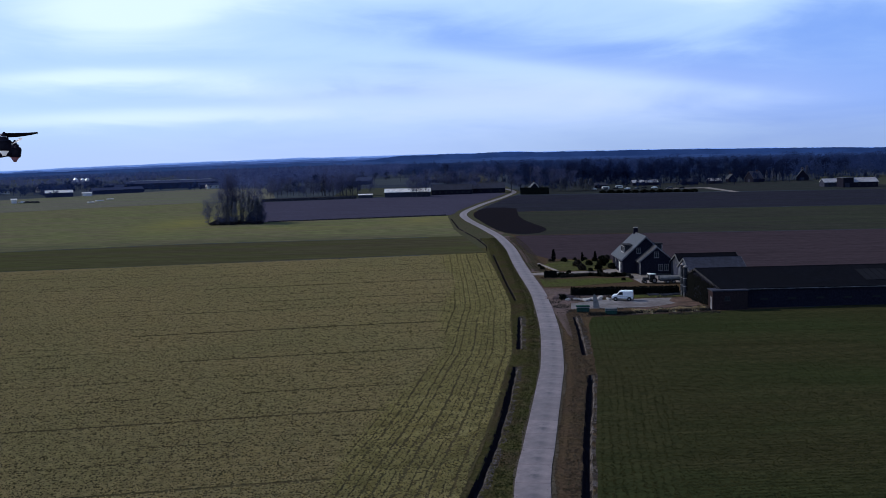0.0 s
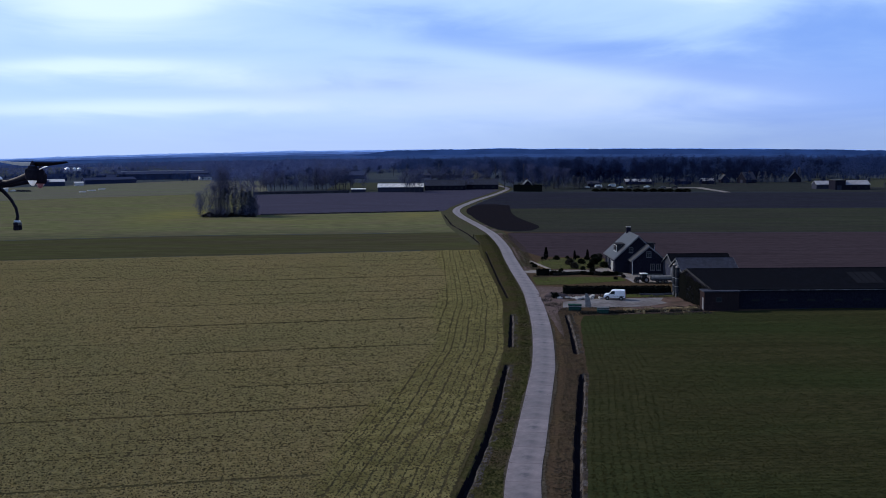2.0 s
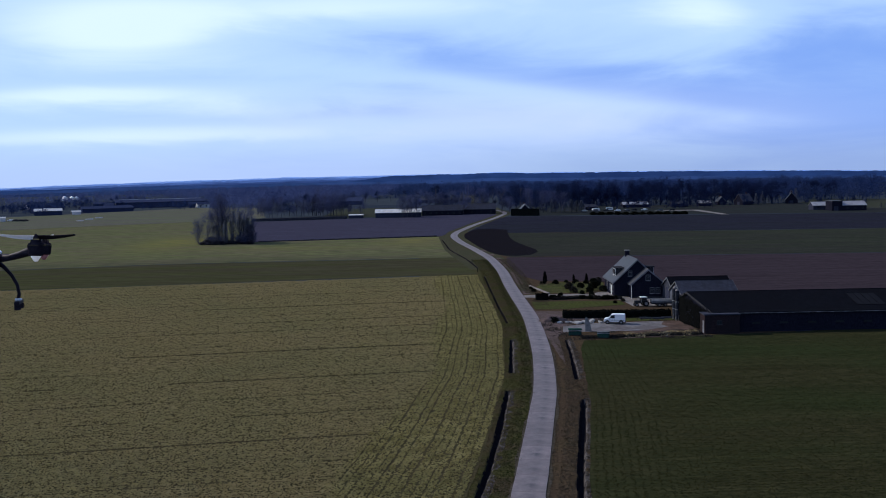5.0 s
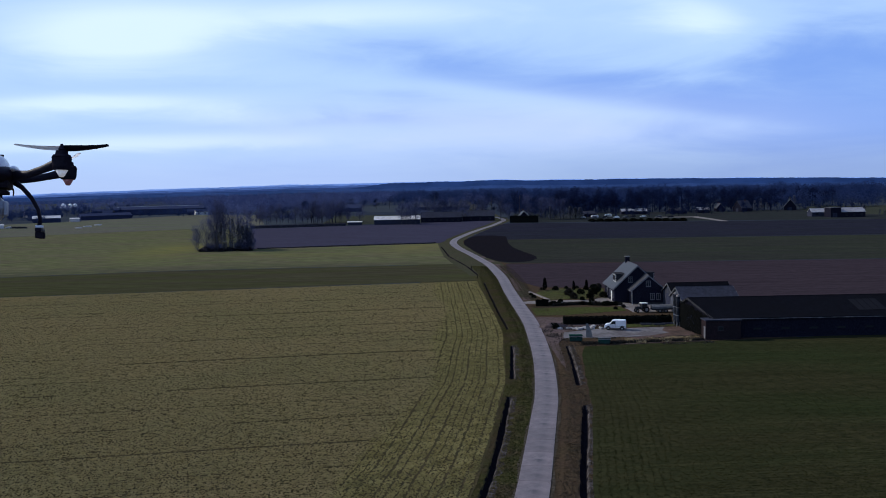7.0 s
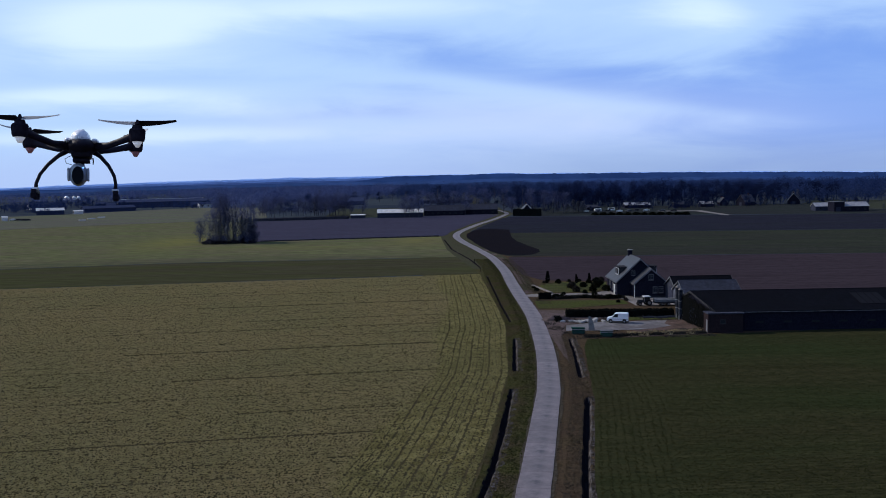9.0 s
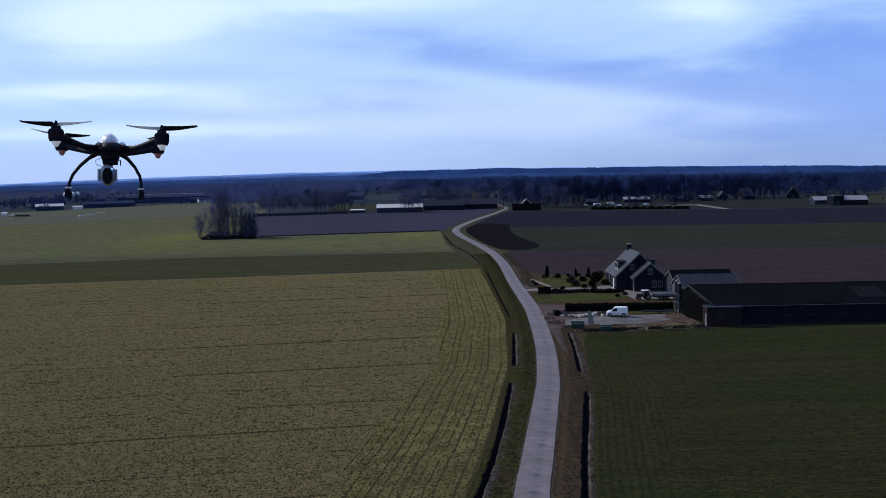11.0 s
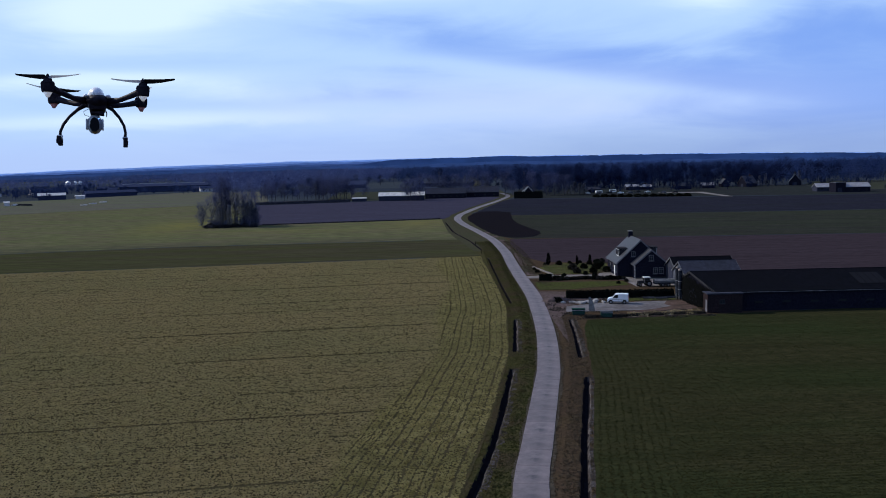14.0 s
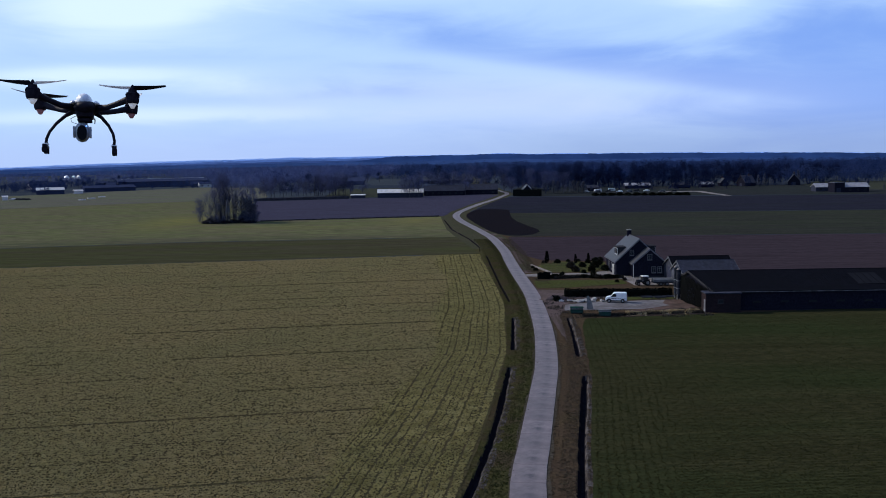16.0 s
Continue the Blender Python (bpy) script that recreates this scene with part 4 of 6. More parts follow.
# ---- trees ----
def branch(bm, p, d, length, r, rng, level, tips):
    pts, rad = [p], [r]
    q, e = Vector(p), Vector(d).normalized()
    steps = 4 if level == 0 else 3
    for k in range(steps):
        e = (e + Vector((rng.uniform(-1, 1), rng.uniform(-1, 1), rng.uniform(-0.2, 0.7))) * (0.08 if level == 0 else 0.22)).normalized()
        q = q + e * (length / steps)
        pts.append(q.copy())
        rad.append(r * (1 - 0.75 * (k + 1) / steps))
    tube(pts, rad, 5 if level == 0 else 3, bm)
    if level < 2:
        for k in range(11 if level == 0 else 4):
            t = rng.uniform(0.15, 1.0) if level == 0 else rng.uniform(0.4, 1.0)
            i = min(int(t * steps), steps - 1)
            at = pts[i].lerp(pts[i + 1], t * steps - i)
            a = rng.uniform(0, 6.283)
            out = (Vector((math.cos(a), math.sin(a), rng.uniform(0.45, 1.3)))).normalized()
            branch(bm, at, out, length * rng.uniform(0.34, 0.52), r * 0.42, rng, level + 1, tips)
    tips.append((pts[-1], length))
    tips.append((pts[-2], length))


def make_tree(seed, height, spread, label, group, dense=1.0, needle=False):
    """A bare broadleaf, or a dark spruce, on its trunk; the crown is many thin twigs with gaps between them."""
    rng = random.Random(seed)
    tree = thing("tree", Matrix(), label, "tree", group)
    bm, tips = bmesh.new(), []
    tw = []
    if needle:
        tube([(0, 0, -0.2), (0, 0, height * 0.5), (0, 0, height)], [0.22, 0.14, 0.02], 6, bm)
        for k in range(int(430 * dense)):
            t = rng.random() ** 0.8
            z = height * (0.12 + 0.88 * t)
            reach = spread * (1 - t) ** 0.8 * rng.uniform(0.25, 1.0) + 0.15
            a = rng.uniform(0, 6.283)
            c = Vector((math.cos(a) * reach, math.sin(a) * reach, z - 0.25 * reach))
            tw.append((c, rng.uniform(0.35, 0.8), Vector((math.cos(a), math.sin(a), -0.4))))
    else:
        branch(bm, Vector((0, 0, -0.2)), Vector((rng.uniform(-0.05, 0.05), rng.uniform(-0.05, 0.05), 1)), height * 0.72, height * 0.016, rng, 0, tips)
        for k in range(int(900 * dense)):
            p, ln = rng.choice(tips)
            o = Vector((rng.gauss(0, 1), rng.gauss(0, 1), rng.gauss(0.2, 0.8))) * spread * 0.26
            c = p + o
            c.z = max(c.z, height * rng.uniform(0.05, 0.3))
            tw.append((c, rng.uniform(0.4, 1.1), Vector((o.x, o.y, abs(o.z) + 0.6 * spread * 0.2))))
    v, f = [], []
    for c, s, d in tw:
        d = d.normalized()
        side = d.cross(Vector((rng.uniform(-1, 1), rng.uniform(-1, 1), rng.uniform(-1, 1)))).normalized()
        wide = 0.30 if needle else 0.055
        for j in (-1, 0.2, 1) if not needle else (-0.6, 0.6):
            e = (d + side * 0.7 * j).normalized()
            q = e.cross(side if abs(j) < 0.5 else Vector((0.3, 0.2, 1))).normalized() * s * wide
            b = len(v)
            v += [tuple(c - q), tuple(c + q), tuple(c + e * s * 1.3)]
            f.append((b, b + 1, b + 2))
    part("trunk", bm, M["bark"], tree)
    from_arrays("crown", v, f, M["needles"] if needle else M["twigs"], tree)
    return tree


def make_belt_tree(seed, height, label, group):
    """A broad bare tree seen from far off: trunk, limbs and a crown of several uneven lobes of twig clumps, with gaps."""
    rng = random.Random(seed)
    tree = thing("tree", Matrix(), label, "tree", group)
    bm = tube([(0, 0, -0.2), (0.1, 0, height * 0.35), (0, 0.1, height * 0.8)], [0.32, 0.22, 0.05], 6)
    v, f = [], []
    for k in range(9):
        a, t = rng.uniform(0, 6.283), rng.uniform(0.26, 0.86)
        reach = height * rng.uniform(0.10, 0.27) * (1.25 - t)
        c = Vector((math.cos(a) * reach * 1.5, math.sin(a) * reach * 1.5, height * t))
        tube([(0, 0, height * (t - 0.2)), tuple(c * 0.6 + Vector((0, 0, height * t * 0.36))), tuple(c)], [0.11, 0.07, 0.02], 4, bm)
        size = height * rng.uniform(0.12, 0.20)
        for j in range(84):
            d = Vector((rng.gauss(0, 1), rng.gauss(0, 1), rng.gauss(0, 1))).normalized() * size * rng.random() ** 0.45
            q, b = c + d, len(v)
            for m in range(3):
                v.append(tuple(q + Vector((rng.uniform(-1, 1), rng.uniform(-1, 1), rng.uniform(-1, 1))) * 0.47))
            f.append((b, b + 1, b + 2))
    part("trunk", bm, M["bark"], tree)
    from_arrays("crown", v, f, M["belt_twigs"], tree)
    return tree


def make_shrub(seed, w, h, material, label, category, group, count=260, columnar=False):
    rng = random.Random(seed)
    s = thing("shrub" if not columnar else "conifer", Matrix(), label, category, group)
    v, f = [], []
    for k in range(count):
        a, t = rng.uniform(0, 6.283), rng.random()
        z = h * (0.03 + 0.97 * t)
        prof = (math.sin(math.pi * min(1, 0.18 + 0.82 * t)) ** 0.6) if not columnar else (1 - t) ** 0.55 * min(1, 0.5 + 4 * t)
        r = w / 2 * prof * rng.uniform(0.55, 1.05) * (1 + 0.25 * math.sin(3 * a + seed))
        c = Vector((math.cos(a) * r, math.sin(a) * r, z))
        size = rng.uniform(0.10, 0.22) * (0.5 + 0.5 * w)
        d = Vector((math.cos(a), math.sin(a), rng.uniform(-0.2, 1.2))).normalized()
        e = d.cross(Vector((rng.uniform(-1, 1), rng.uniform(-1, 1), 1))).normalized()
        b = len(v)
        v += [tuple(c - e * size), tuple(c + e * size), tuple(c + d * size * 1.5), tuple(c - d * size)]
        f += [(b, b + 1, b + 2), (b, b + 3, b + 1)]
    part("stem", tube([(0, 0, -0.1), (0, 0, h * 0.7)], [0.05 * w + 0.02, 0.02], 5), M["bark"], s)
    from_arrays("foliage", v, f, material, s)
    return s


def woods(name, near, reach, count, leaves, side, material, label, seed):
    """Woods past the fields, in belts with clearings between them: rounded crowns of many small clumps of twigs."""
    rng = np.random.default_rng(seed)
    px, py, ph = [], [], []
    for _ in range(40 * count):
        if len(px) >= count:
            break
        ang = rng.uniform(-0.62, 0.62)
        d = near * math.exp(rng.random() * math.log(reach / near))
        x, y = d * math.tan(ang) * 0.95, d
        split = -70 + 25 * noise.noise((y * 0.01, 4.0, 0.0))
        if (x < split) != (side < 0):
            continue
        belt = noise.noise((x * 0.0045, y * 0.009, 3.0)) + 0.45 * noise.noise((x * 0.02, y * 0.03, 9.0))
        if belt < ((-0.02 if x > -60 else 0.08) if d < 1150 else (-0.25 if x > -60 else -0.12)):
            continue
        if x < -120 and y < 1020 and x < -0.25 * y:
            continue
        if -115 < x < 60 and y < 1000 - 2.0 * max(0, x):
            continue
        if x > 40 and y < 760:
            continue
        px.append(x)
        py.append(y)
        low = 0.50 + 0.50 * min(1, max(0, (x / y + 0.50) / 0.35))
        ph.append(rng.uniform(9, 16) * low * (1.0 if rng.random() < 0.85 else 1.3))
    px, py, ph = np.array(px), np.array(py), np.array(ph)
    n, k = len(px), leaves
    u = rng.normal(size=(n, k, 3))
    u /= np.linalg.norm(u, axis=2)[:, :, None]
    u *= rng.uniform(0.35, 1.0, (n, k, 1))
    wide = (ph * rng.uniform(0.26, 0.42, n))[:, None]
    cx, cy = px[:, None] + u[:, :, 0] * wide, py[:, None] + u[:, :, 1] * wide
    cz = ph[:, None] * (0.52 + 0.46 * u[:, :, 2])
    s = ph[:, None] * rng.uniform(0.035, 0.075, (n, k))
    v = [np.stack([cx + rng.uniform(-1, 1, (n, k)) * s, cy + rng.uniform(-1, 1, (n, k)) * s, cz + rng.uniform(-1, 1, (n, k)) * s], -1).reshape(-1, 3) for j in range(3)]
    i = np.arange(n * k)
    f = np.column_stack([i, i + n * k, i + 2 * n * k])
    tw = ph * 0.006 + 0.05
    b = 3 * n * k
    t = np.concatenate([np.column_stack([px - tw, py, 0 * px]), np.column_stack([px + tw, py, 0 * px]), np.column_stack([px, py, ph * 0.75])])
    i = np.arange(n)
    f = np.concatenate([f, np.column_stack([b + i, b + n + i, b + 2 * n + i])])
    ob = from_arrays(name, np.concatenate(v + [t]), f, material)
    tagged(ob, label, "woods", kind="stuff")


# left woods coloured paler, for the thicker haze towards the sun
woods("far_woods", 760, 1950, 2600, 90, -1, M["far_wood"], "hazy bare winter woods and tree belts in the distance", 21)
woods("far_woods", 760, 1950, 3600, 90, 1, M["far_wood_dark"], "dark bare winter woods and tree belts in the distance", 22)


def build_ridge(name, d, top_z, fall, material, seed, label, start=None):
    """A wooded skyline far behind all else: a long low strip whose top edge is uneven with tree tops; start: the bearing where it begins to rise."""
    bm = bmesh.new()
    low, top, back = [], [], []
    n = 900
    for i in range(n + 1):
        a = radians(-42 + 84 * i / n)
        rise = top_z - fall * min(1.3, (abs(a - 0.04) / 0.48) ** 2.3)
        rise += (0.06 * top_z + 1.2) * noise.noise((i * 0.05, seed, 0)) + 1.3 * noise.noise((i * 0.35, seed + 5.0, 0)) + 0.7 * noise.noise((i * 1.3, seed + 9.0, 0))
        rise += 3 * math.exp(-((a - 0.062) / 0.03) ** 2) + 2 * math.exp(-((a + 0.16) / 0.015) ** 2)
        if start is not None:
            rise *= 0.5 + 0.5 * min(1, max(0, (a - start) / 0.05))
        low.append(bm.verts.new((d * math.sin(a), d * math.cos(a), -1)))
        top.append(bm.verts.new((d * math.sin(a), d * math.cos(a), max(rise, 1.0))))
        back.append(bm.verts.new((1.04 * d * math.sin(a), 1.04 * d * math.cos(a), -1)))
    for i in range(n):
        bm.faces.new((low[i], low[i + 1], top[i + 1], top[i]))
        bm.faces.new((top[i], top[i + 1], back[i + 1], back[i]))
    tagged(mesh_object(name, bm, material), label, "horizon", kind="structure")


def painted_haze_material(r, g, b):
    """Far woods: blue air haze is painted into their colour and given off as glow."""
    m = surface("wooded distance with painted haze", (0.8 * r, 0.83 * g, 0.86 * b), (1.2 * r, 1.17 * g, 1.14 * b), 0.012, 0.95, (r, 1.05 * g, 1.06 * b), 0.003, 0.0, stretch=(1, 1, 4))
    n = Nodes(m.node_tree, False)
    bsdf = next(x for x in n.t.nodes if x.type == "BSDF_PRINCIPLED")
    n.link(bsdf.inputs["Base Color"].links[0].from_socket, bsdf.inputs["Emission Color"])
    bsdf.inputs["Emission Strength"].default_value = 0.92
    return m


RIDGES = [  # distance, top, fall at the sides, colour with haze mixed in, where it starts
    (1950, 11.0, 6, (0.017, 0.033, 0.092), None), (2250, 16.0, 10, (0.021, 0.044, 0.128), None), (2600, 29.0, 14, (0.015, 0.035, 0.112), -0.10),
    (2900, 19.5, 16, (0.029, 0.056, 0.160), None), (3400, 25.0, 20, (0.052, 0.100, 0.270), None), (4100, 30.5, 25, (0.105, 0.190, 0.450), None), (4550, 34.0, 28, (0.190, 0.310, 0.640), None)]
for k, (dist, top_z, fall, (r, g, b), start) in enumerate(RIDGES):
    build_ridge("backdrop_%d" % (k + 1), dist, top_z, fall, painted_haze_material(r, g, b), 1.0 + k, ("dark blue", "blue", "pale blue", "faint blue")[k // 2] + " wooded skyline in the hazy distance", start)


# ---- buildings ----
def window(parent, m, w, h, mullion=True, frame_mat="frame_paint", name="window"):
    """A window set on a wall: m's x runs along the wall, z up, and -y points out of it."""
    t = 0.09
    bm = box(-w / 2, w / 2, -0.05, 0.03, h - t, h)
    box(-w / 2, w / 2, -0.05, 0.03, 0, t, bm=bm)
    box(-w / 2, -w / 2 + t, -0.05, 0.03, t, h - t, bm=bm)
    box(w / 2 - t, w / 2, -0.05, 0.03, t, h - t, bm=bm)
    if mullion:
        box(-0.03, 0.03, -0.045, 0.03, t, h - t, bm=bm)
        box(-w / 2 + t, -0.03, -0.04, 0.03, h * 0.66 - 0.025, h * 0.66 + 0.025, bm=bm)
        box(0.03, w / 2 - t, -0.04, 0.03, h * 0.66 - 0.025, h * 0.66 + 0.025, bm=bm)
    f = part(name, bm, M[frame_mat], parent)
    f.matrix_basis = m
    part("pane", box(-w / 2 + t, w / 2 - t, -0.012, 0.01, t, h - t), M["glass"], f)
    part("sill", box(-w / 2 - 0.06, w / 2 + 0.06, -0.12, 0.0, -0.08, -0.005), M[frame_mat], f)
    return f


def gable(parent, L, S, eave, ridge, wall, roof, over=0.3, trim="frame_paint", x0=0.0, y0=0.0, tiled=True, base=0.0):
    """Walls and roof of a gabled volume, ridge along y: its two gables at y0 and y0 + L, centred on x0."""
    h = S / 2
    prof = [(x0 - h, base - 0.15), (x0 + h, base - 0.15), (x0 + h, eave), (x0, ridge), (x0 - h, eave)]
    part("wall", extruded(prof, y0, y0 + L), M[wall], parent)
    slope = (ridge - eave) / h
    t = 0.22
    for s in (-1, 1):
        e = h + over
        q = [(x0, ridge + 0.01), (x0, ridge + t), (x0 + s * e, eave - over * slope + t), (x0 + s * e, eave - over * slope + 0.01)]
        r = part("roof", extruded(q, y0 - over, y0 + L + over), M[roof], parent)
        if trim:
            for yy in (y0 - over - 0.05, y0 + L + over):
                q2 = [(x0, ridge - 0.10), (x0, ridge + t + 0.03), (x0 + s * (e + 0.02), eave - over * slope + t + 0.03), (x0 + s * (e + 0.02), eave - over * slope - 0.10)]
                part("bargeboard", extruded(q2, yy, yy + 0.05), M[trim], r)
            gut = tube([(x0 + s * (e + 0.06), y0 - over, eave - over * slope + 0.05), (x0 + s * (e + 0.06), y0 + L + over, eave - over * slope + 0.05)], [0.07, 0.07], 8)
            part("gutter", gut, M["zinc"], r)
        if tiled:
            rows = int(math.hypot(e, e * slope) / 0.45)
            bm = bmesh.new()
            for k in range(rows):
                a, b = k / rows, (k + 0.9) / rows
                za = ridge + t - a * e * slope
                zb = ridge + t - b * e * slope
                bm2 = [(x0 + s * a * e, za + 0.004), (x0 + s * b * e, zb + 0.03), (x0 + s * b * e, zb + 0.004)]
                extruded(bm2, y0 - over + 0.02, y0 + L + over - 0.02, "y", bm)
            tagged(part("roof_tiling", bm, M[roof], r), kind="stuff")
    part("ridge_cap", extruded([(x0 - 0.18, ridge + t - 0.12), (x0, ridge + t + 0.09), (x0 + 0.18, ridge + t - 0.12)], y0 - over, y0 + L + over), M[roof], parent)


def dormer(parent, x, y, z, side, w=2.6, deep=2.4, h=1.5):
    """A flat-roofed dormer on a slope that faces side (-1 or 1 along x)."""
    xs = sorted((x, x - side * deep))
    d = part("dormer", box(xs[0], xs[1], y - w / 2, y + w / 2, z, z + h), M["white_paint"], parent, "white boarded dormer with dark flat roof")
    part("dormer_roof", box(xs[0] - 0.2, xs[1] + 0.2, y - w / 2 - 0.2, y + w / 2 + 0.2, z + h + 0.003, z + h + 0.2, 0.02), M["dark_trim"], d)
    for k in (-1, 1):
        window(d, pose(x + side * 0.02, y + k * w / 4, z + 0.25, 0, 0, -90 if side < 0 else 90), w / 2 - 0.2, h - 0.4, False)
    part("cheek", box(xs[0] + 0.05, xs[1] - 0.05, y - w / 2 - 0.03, y - w / 2 - 0.003, z + 0.05, z + h - 0.02), M["dark_trim"], d)


def build_farmhouse():
    hs = thing("farmhouse", pose(42.12, 198.4, 0), "dark brick farmhouse with white-edged gables and grey tile roof", "house")
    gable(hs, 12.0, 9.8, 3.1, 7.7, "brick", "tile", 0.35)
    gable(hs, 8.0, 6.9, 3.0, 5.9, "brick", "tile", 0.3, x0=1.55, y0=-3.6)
    part("chimney", box(-0.45, 0.45, 10.4, 11.3, 6.9, 8.9, 0.03), M["brick"], hs)
    part("chimney_cap", box(-0.52, 0.52, 10.33, 11.37, 8.903, 9.05, 0.02), M["stone_figure"], hs)
    dormer(hs, -4.1, 4.6, 4.1, -1, 3.4, 3.0, 1.6)
    dormer(hs, 3.9, 3.4, 4.6, 1, 3.0, 2.6, 1.4)
    window(hs, pose(-1.55, 0, 4.3), 0.9, 1.2)
    window(hs, pose(1.5, -3.6, 3.7), 1.0, 1.25)
    for x in (2.35, 3.6):
        window(hs, pose(x, -3.6, 0.95), 0.95, 1.35)
    for y in (2.0, 5.0, 8.5):
        window(hs, pose(-4.9, y, 0.8, 0, 0, -90), 1.2, 1.5)
    part("plinth", box(-1.85, 4.95, -3.66, -3.603, -0.1, 0.35), M["dark_trim"], hs)
    part("downpipe", tube([(-1.98, -3.75, 0.0), (-1.98, -3.75, 2.9)], [0.05, 0.05], 8), M["white_paint"], hs)
    part("front_door", box(-4.96, -4.903, 3.0, 4.0, 0.05, 2.15, 0.01), M["white_paint"], hs)


build_farmhouse()


def build_sheds():
    a = thing("storage_shed", pose(46.6, 190.0, 0, 0, 0, -90), "long shed with dark roof and pale gable beside the farmhouse", "shed")
    gable(a, 12.0, 9.0, 2.8, 4.75, "sheet_light", "sheet_roof", 0.25, "zinc", tiled=False)
    part("door", box(-1.6, 1.6, -0.05, -0.003, 0, 2.8), M["dark_wall"], a)
    b = thing("machine_shed", pose(45.85, 180.3, 0, 0, 0, -90), "shed with grey sheet roof and pale weathered gable", "shed")
    gable(b, 10.7, 9.6, 2.9, 5.0, "gable_pale", "sheet_light", 0.25, "zinc", tiled=False)
    part("door", box(-1.9, 1.9, -0.05, -0.003, 0, 2.9), M["dark_wall"], b)
    for shed, h, ev, rd, long in ((a, 4.5, 2.8, 4.75, 12.0), (b, 4.8, 2.9, 5.0, 10.7)):
        for s in (-1, 1):
            bm = bmesh.new()
            for k in range(30):
                y = -0.2 + (long + 0.26) * k / 29
                q = [(0.1 * s, rd + 0.2), (s * (h + 0.2), ev + 0.12), (s * (h + 0.2), ev + 0.128), (0.1 * s, rd + 0.226)]
                extruded(q, y, y + 0.14, "y", bm)
            tagged(part("corrugation", bm, M["sheet_roof"] if shed is a else M["sheet_light"], shed), kind="stuff")


build_sheds()


M["roof_patch"] = surface("newer roof sheets", (0.0065, 0.0070, 0.0095), (0.0125, 0.0130, 0.0170), 1.2, 0.85, (0.009, 0.0095, 0.0125), 0.2, 0.3, spec=0.06)


def build_barn():
    b = thing("long_barn", pose(42.8, 160.2, 0, 0, 0, -90), "long low brick barn with dark corrugated sheet roof", "barn")
    L, h, ev, rd = 62.0, 8.4, 3.15, 5.45
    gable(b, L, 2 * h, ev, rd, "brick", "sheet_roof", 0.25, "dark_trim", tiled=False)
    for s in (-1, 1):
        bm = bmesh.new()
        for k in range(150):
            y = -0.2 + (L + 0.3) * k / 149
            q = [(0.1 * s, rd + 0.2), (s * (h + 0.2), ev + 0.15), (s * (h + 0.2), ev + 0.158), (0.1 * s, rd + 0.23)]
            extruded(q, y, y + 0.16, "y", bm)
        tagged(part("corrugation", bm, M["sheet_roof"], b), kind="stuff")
    for y in (26.5, 27.7, 28.9, 30.1):
        q = [(2.0, rd + 0.27 - 2.0 * (rd - ev) / h), (2.0, rd + 0.31 - 2.0 * (rd - ev) / h), (6.6, rd + 0.31 - 6.6 * (rd - ev) / h), (6.6, rd + 0.27 - 6.6 * (rd - ev) / h)]
        part("roof_light", extruded(q, y, y + 1.1), M["roof_patch"], b, "slightly paler replaced roof sheet")
    for k in range(11):
        window(b, pose(h, 9.0 + 4.6 * k, 1.2, 0, 0, 90), 1.5, 0.5, False, "brick")
    part("barn_door", box(-1.9, 1.9, -0.06, -0.003, 0, 2.7), M["dark_wall"], b)
    for o in b.children_recursive:  # the gable end stands askew to the long walls
        for vert in o.data.vertices:
            if vert.co.y < 1.0 and not o.name.startswith(("window", "pane", "sill")):
                vert.co.y += 0.22 * max(0.0, vert.co.x)
    e = thing("brick_annex", pose(42.9, 150.3, 0), "small flat-roofed red brown brick annex with white edge", "outbuilding")
    part("wall", box(0, 5.7, 0, 2.6, -0.1, 3.05), M["annex_brick"], e)
    part("roof", box(-0.15, 5.85, -0.15, 2.7, 3.053, 3.25, 0.02), M["sheet_light"], e)
    window(e, pose(2.4, 0, 1.5), 0.9, 0.7, True, "dark_trim")
    part("door", box(-0.05, -0.003, 0.25, 1.1, 0.02, 2.1), M["frame_paint"], e)
    ivy = thing("ivy", pose(42.6, 160.2, 0), "dark ivy climbing over the barn gable", "climbing plant")
    rng = random.Random(4)
    v, f = [], []
    for k in range(1500):
        y = rng.uniform(-7, 7.5)
        top = 3.2 + 2.2 * (1 - abs(y) / 8) * rng.uniform(0.4, 1.0)
        z, x = rng.uniform(0, top), rng.uniform(-0.35, 0.0) + 0.22 * max(0.0, -y)
        s = rng.uniform(0.12, 0.28)
        n = len(v)
        v += [(x, y - s, z - s), (x - 0.15, y + s, z - 0.3 * s), (x - 0.05, y, z + s)]
        f.append((n, n + 1, n + 2))
    from_arrays("leaves", v, f, M["ivy"], ivy)


build_barn()


